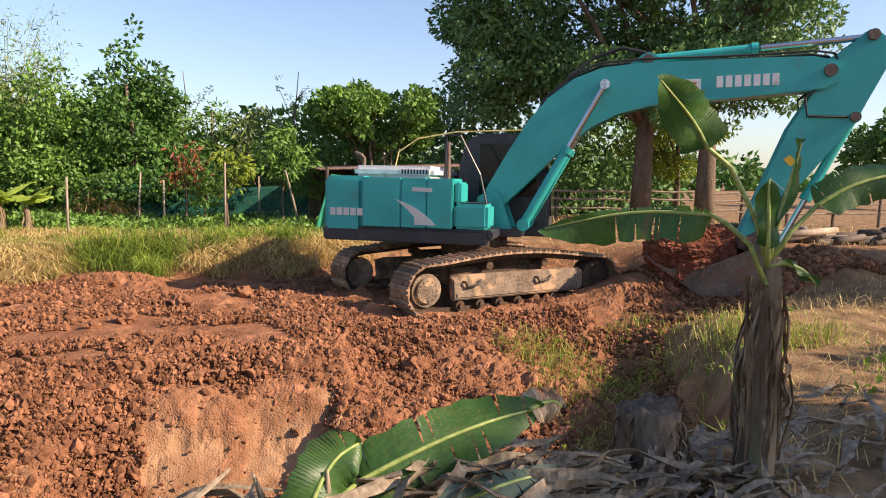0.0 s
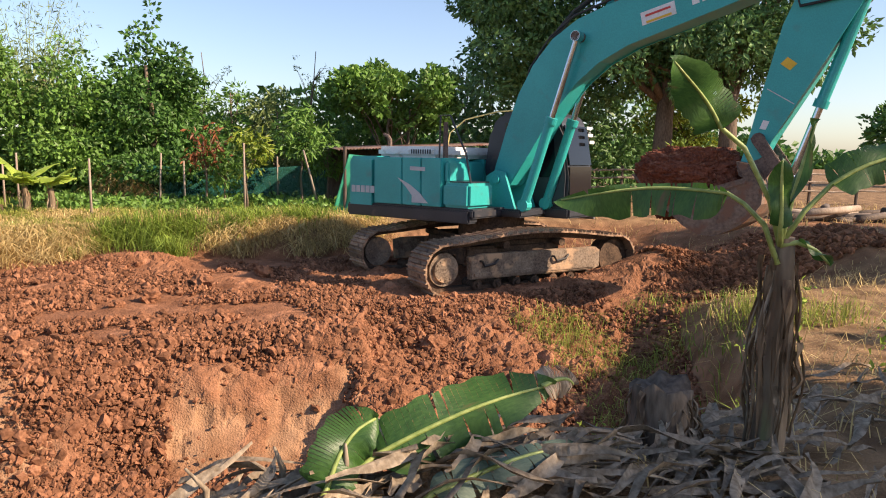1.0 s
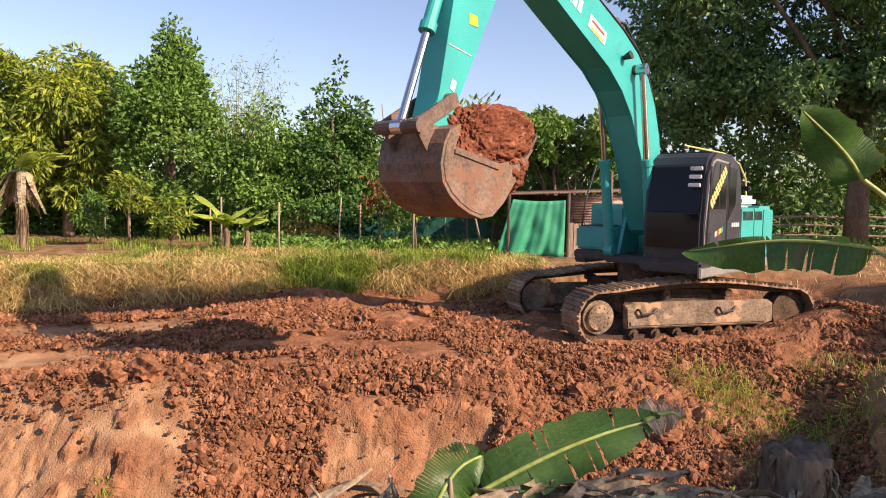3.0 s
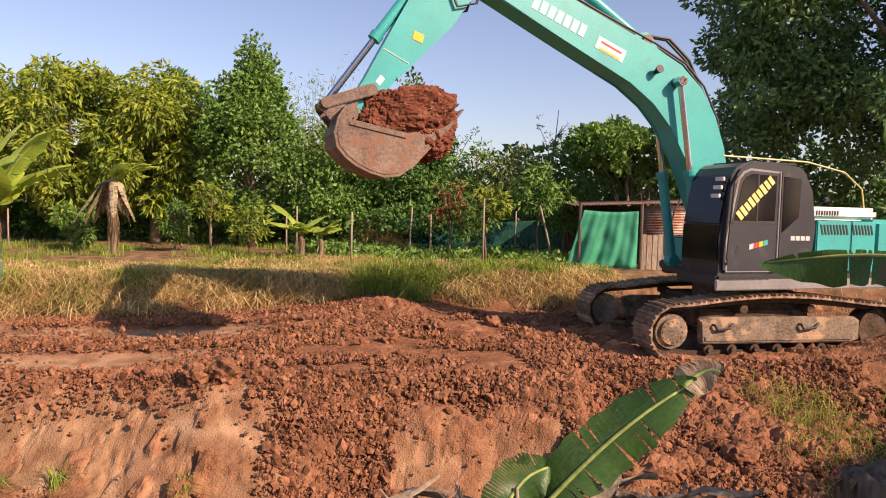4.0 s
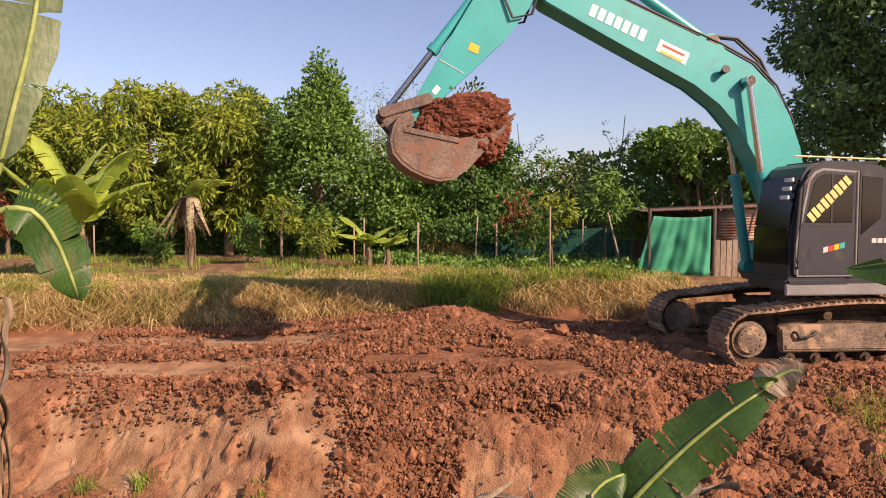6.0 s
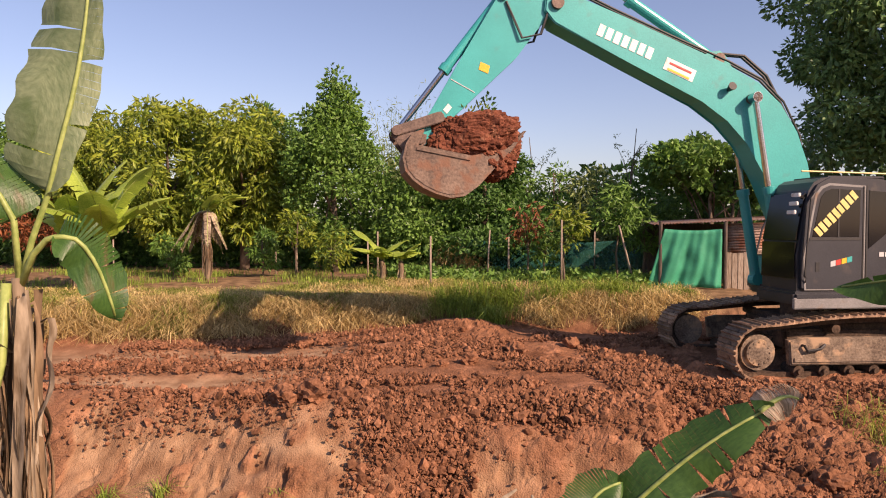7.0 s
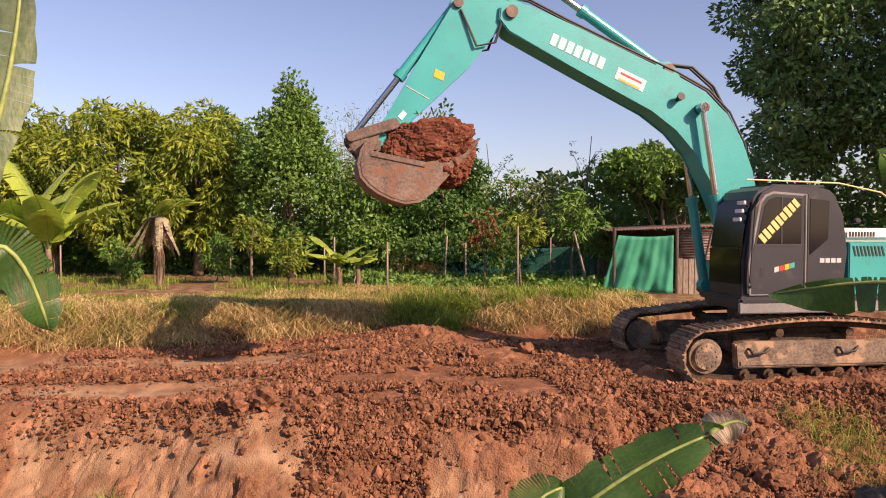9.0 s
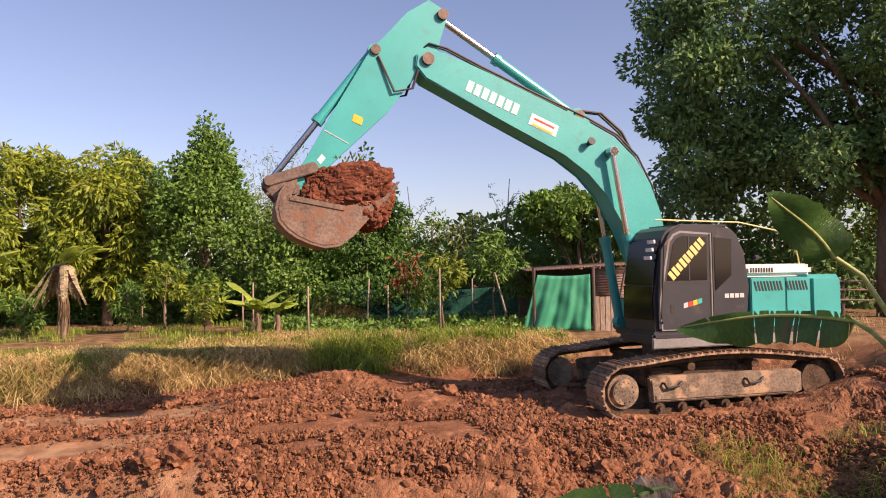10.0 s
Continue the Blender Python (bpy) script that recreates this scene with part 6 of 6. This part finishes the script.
def build_shed():
    th = empty("shed", pose(0, 0, 0), "low tin-roofed shed with rusty corrugated walls", "shed")

    def sheet(a, b, up, mat, name, amp=0.018, pitch=0.09):
        """A corrugated sheet from a to b along x, its ribs running along up."""
        V, F = [], []
        a, b, up = Vector(a), Vector(b), Vector(up)
        n = int((b - a).length / pitch * 4)
        nn = (b - a).cross(up).normalized()
        for i in range(n + 1):
            p = a.lerp(b, i / n) + nn * amp * math.sin(i * math.pi / 2)
            V += [p, p + up]
        for i in range(n):
            F.append((2 * i, 2 * i + 2, 2 * i + 3, 2 * i + 1))
        ob = mesh_object(name, V, F, mat, th, True)
        ob.modifiers.new("thick", "SOLIDIFY").thickness = 0.003
        return ob

    sheet((2.5, 19.95, 2.42), (7.6, 19.95, 2.66), (0.1, 3.2, 0.10), TIN, "roof")
    g = height(4.6, 20.2)
    sheet((4.48, 20.2, g + 0.95), (4.48, 20.2, 2.45), (1.7, 0, 0.05), TIN, "wall_sheet", 0.015, 0.075)
    for k in range(11):
        bm = bmesh.new()
        x = 4.50 + 0.155 * k
        box(bm, (x, 20.19, g - 0.05), (x + 0.14, 20.22, g + 0.97 + 0.02 * math.sin(k * 5)), 0.004)
        part("plank", bm, POLE, th)
    bm = bmesh.new()
    box(bm, (2.6, 22.6, g - 0.05), (7.4, 22.65, 2.45))
    part("back_wall", bm, DARKWOOD, th)
    bm = bmesh.new()
    box(bm, (7.4, 19.9, g - 0.05), (7.45, 22.6, 2.5))
    part("end_wall", bm, DARKWOOD, th)
    for x, y in ((2.7, 19.8), (4.40, 19.85), (6.2, 20.2), (7.4, 19.7), (2.7, 22.6), (7.4, 22.6)):
        bm = bmesh.new()
        rod(bm, (x, y, height(x, y) - 0.1), (x, y, 2.5), 0.05, seg=8)
        part("post", bm, DARKWOOD, th)


build_shed()


def build_yard():
    # rail fence under the great trees
    th = empty("rail_fence", pose(0, 0, 0), "rough pole fence under the trees", "fence")
    for k in range(9):
        x, y = 10.6 + 1.7 * k, 25.4 - 0.55 * k
        z = height(x, y)
        v, f = tube([(x, y, z - 0.1), (x + 0.03, y, z + 1.35)], [0.06, 0.05], 7)
        mesh_object("post", v, f, DARKWOOD, th)
        if k < 8:
            for h in (0.55, 0.9, 1.2):
                v, f = tube([(x - 0.2, y, z + h), (x + 0.8, y - 0.3, z + h - 0.03), (x + 1.9, y - 0.6, z + h + 0.02)], 0.035, 6)
                mesh_object("rail", v, f, POLE, th)
    r = np.random.RandomState(4)
    for k in range(44):
        x, y = 14.2 + 5.0 * r.rand(), 14.6 + 3.2 * r.rand()
        a, L = r.uniform(-0.9, 0.9), r.uniform(0.9, 2.0)
        z = height(x, y) + 0.06 + 0.3 * r.rand() ** 2
        rr = r.uniform(0.05, 0.13)
        v, f = tube([(-L / 2, 0, 0), (0, 0.05, 0.03), (L / 2, 0, r.uniform(-0.1, 0.1))], [rr, rr * 0.95, rr * 0.85], 8)
        ob = mesh_object("log", v, f, DARKWOOD if k % 6 else POLE, None, True)
        ob.matrix_basis = pose(x, y, z, 0, 0, math.degrees(a))
        tagged(ob, "weathered log in a heap of firewood", "log", "firewood heap")


build_yard()


# ---- near bank ----
LEAF_AT = pose(0.31, 3.28, 0.97)


def build_near():
    # stump
    x, y = 2.0, 3.68
    z = height(x, y)
    V, F = [], []
    n, m = 28, 9
    for j in range(m + 1):
        q = j / m
        for i in range(n):
            a = 2 * math.pi * i / n
            rr = 0.165 * (1 + 0.35 * (1 - q) ** 2) * (1 + 0.10 * math.sin(3 * a + 1) + 0.05 * math.sin(9 * a))
            V.append((rr * math.cos(a), rr * math.sin(a), -0.08 + (1.02 - z + 0.08 + 0.03 * math.sin(a * 2) + 0.02 * math.sin(7 * a)) * q))
    for j in range(m):
        for i in range(n):
            F.append((j * n + i, j * n + (i + 1) % n, (j + 1) * n + (i + 1) % n, (j + 1) * n + i))
    c = len(V)
    V.append((0, 0, 1.02 - z - 0.05))
    F += [(m * n + i, m * n + (i + 1) % n, c) for i in range(n)]
    ob = mesh_object("tree_stump", V, F, BARK, None, True)
    ob.matrix_basis = pose(x, y, z)
    tagged(ob, "old grey weathered tree stump on the near bank", "stump")
    dry_sheaths(ob, 1.02 - z, 0.175, 26, 77)
    # fallen green leaves
    th = empty("fallen_leaf", LEAF_AT, "large torn green banana leaf with a brown tip", "banana leaf", "cut banana leaves")
    banana_leaf(th, [(0, 0, 0), (0.20, 0, 0.085), (0.41, 0, 0.16), (0.62, 0, 0.215), (0.84, 0, 0.25)], 0.135, 71, 0.20, 0.1, up=(-0.1, -0.85, 0.5), stalk_from=[(-0.42, -0.2, -0.16), (-0.2, -0.1, -0.09)])
    banana_leaf(th, [(0.77, 0, 0.245), (0.84, 0.01, 0.265), (0.91, 0.03, 0.26), (0.96, 0.05, 0.22)], 0.075, 74, 0.2, 0.6, up=(-0.1, -0.85, 0.5), mat=DRY, label="withered brown leaf tip")
    lifted = th
    th = empty("fallen_leaf", pose(0, 0, 0), "folded green banana leaf lying on dry litter", "banana leaf", "cut banana leaves")
    banana_leaf(th, [(0.08, 3.15, 0.90), (0.14, 3.2, 1.02), (0.22, 3.25, 1.10), (0.32, 3.28, 1.14)], 0.12, 72, 0.05, 0.4, up=(0.2, -0.8, 0.5), stalk_from=[(-0.05, 3.0, 0.80)])
    th = empty("fallen_leaf", pose(0, 0, 0), "bluish underside of a cut banana leaf on the litter", "banana leaf", "cut banana leaves")
    banana_leaf(th, [(0.5, 3.05, 0.88), (0.72, 3.1, 0.92), (0.95, 3.15, 0.95), (1.2, 3.2, 0.95)], 0.07, 73, 0.3, 0.15, up=(0.1, -0.6, 0.8), stalk_from=[(0.3, 2.95, 0.80)], mat=UNDERSIDE)
    # dry litter
    r = np.random.RandomState(8)
    for k in range(330):
        if k < 240:
            x, y = r.uniform(-0.5, 2.3), r.uniform(2.85, 3.75)
        else:
            x, y = r.uniform(1.7, 4.2), r.uniform(2.8, 4.6)
        L, w, a = r.uniform(0.2, 0.75), r.uniform(0.012, 0.055), r.uniform(-0.8, 1.1)
        z = height(x, y) + 0.02 + 0.14 * r.rand() ** 1.5
        cur = r.uniform(-0.15, 0.3)
        V, F = [], []
        for j in range(8):
            q = j / 7
            for e in (-1, 0, 1):
                ww = w * math.sin(math.pi * min(max(q, 0.08), 0.94)) * e
                V.append(((q - 0.5) * L, ww + 0.03 * math.sin(q * 4 + k), cur * math.sin(q * 3.1) * L * 0.6 + abs(e) * w * 0.7 * math.sin(q * 9 + k)))
        for j in range(7):
            for e in (0, 1):
                b = j * 3 + e
                F.append((b, b + 1, b + 4, b + 3))
        ob = mesh_object("dry_leaf", V, F, DRY, None, True)
        ob.matrix_basis = pose(x, y, z, r.uniform(-40, 40), r.uniform(-22, 12), math.degrees(a))
        tagged(ob, "curled dry brown banana leaf strip", "dry leaf", "leaf litter")
    # broken dry stubs along the edge
    for k in range(9):
        x, y = -0.4 + 0.12 * k + 0.05 * r.randn(), 3.35 + 0.1 * r.randn()
        z = height(x, y)
        h = r.uniform(0.12, 0.3)
        v, f = tube([(0, 0, -0.05), (0.02, 0, h * 0.6), (0.05 * r.randn(), 0, h)], [0.02, 0.015, 0.006], 6)
        ob = mesh_object("dry_stub", v, f, DRY, None, True)
        ob.matrix_basis = pose(x, y, z)
        tagged(ob, "short broken dry plant stub", "plant stub", "dry stubs")
    # a yellow and white wrapper at the pit's rim
    bm = bmesh.new()
    bmesh.ops.create_grid(bm, x_segments=10, y_segments=8, size=0.11)
    for v in bm.verts:
        v.co.z = 0.05 * noise.noise(v.co * 14) + 0.03 * math.sin(v.co.x * 30)
    ob = part("wrapper", bm, YELLOW, None, smooth=True)
    ob.matrix_basis = pose(-1.68, 5.75, height(-1.68, 5.75) + 0.1, 25, 0, 20)
    ob.modifiers.new("thick", "SOLIDIFY").thickness = 0.002
    tagged(ob, "crumpled yellow plastic wrapper on the soil", "wrapper")
    return lifted


lifting_leaf = build_near()


# ---- what moves ----
def motions():
    times = [round(0.1 * k, 2) for k in range(0, 46)] + [5.0, 10.0]
    rows = {ob: [] for ob in (upper, boom, arm, bucket, load)}
    cyl = {ob: [] for pair, y in boom_cylinders for ob in pair}
    cyl.update({ob: [] for ob in (*arm_cylinder, *bucket_cylinder, link)})
    for t in times:
        u, b, m = upper_pose(t), boom_pose(t), arm_pose(t)
        rows[upper].append((t, u))
        rows[boom].append((t, b))
        rows[arm].append((t, m))
        k = bucket_pose(t)
        rows[bucket].append((t, k))
        rows[load].append((t, EX @ k))
        for (barrel, rd), y in boom_cylinders:
            p, q = u @ Vector((0.95, y, 1.42)), b @ Vector((1.47, y, 4.42))
            cyl[barrel].append((t, aim(p, q)))
            cyl[rd].append((t, Matrix.Translation(q - p) @ aim(p, q)))
        p, q = b @ Vector((1.98, 0, 5.10)), m @ Vector((4.46, 0, 6.62))
        cyl[arm_cylinder[0]].append((t, aim(p, q)))
        cyl[arm_cylinder[1]].append((t, Matrix.Translation(q - p) @ aim(p, q)))
        p, q = m @ Vector((6.61, 0, 4.01)), k @ Vector((7.27, 0, 3.79))
        lm = aim(p, q)
        cyl[link].append((t, lm))
        q = lm @ Vector((0.69, 0, 0))
        p = m @ Vector((5.59, 0, 5.98))
        cyl[bucket_cylinder[0]].append((t, aim(p, q)))
        cyl[bucket_cylinder[1]].append((t, Matrix.Translation(q - p) @ aim(p, q)))
    for ob, r in (*rows.items(), *cyl.items()):
        walk(ob, r)
    # leaves sway and lift in the wind
    walk(swaying_leaf, [(s, Matrix.Translation(SWAY_AT) @ pose(0, 0, 0, 0, a, 0) @ Matrix.Translation(-SWAY_AT)) for s, a in ((0, 0), (0.5, 1.5), (1, 3.5), (2.5, 3), (4, 5), (5, 3), (9, 3), (10, 4))])
    walk(lifting_leaf, [(s, LEAF_AT @ pose(0, 0, 0, 0, -a, 0)) for s, a in ((0, 0), (0.5, 1), (1, 0), (2, 2), (2.7, 3), (3.8, 23), (4, 26), (4.5, 33), (5, 31), (5.5, 29), (6.8, 24), (7.5, 21), (8.5, 17), (9, 16), (10, 6))])


motions()
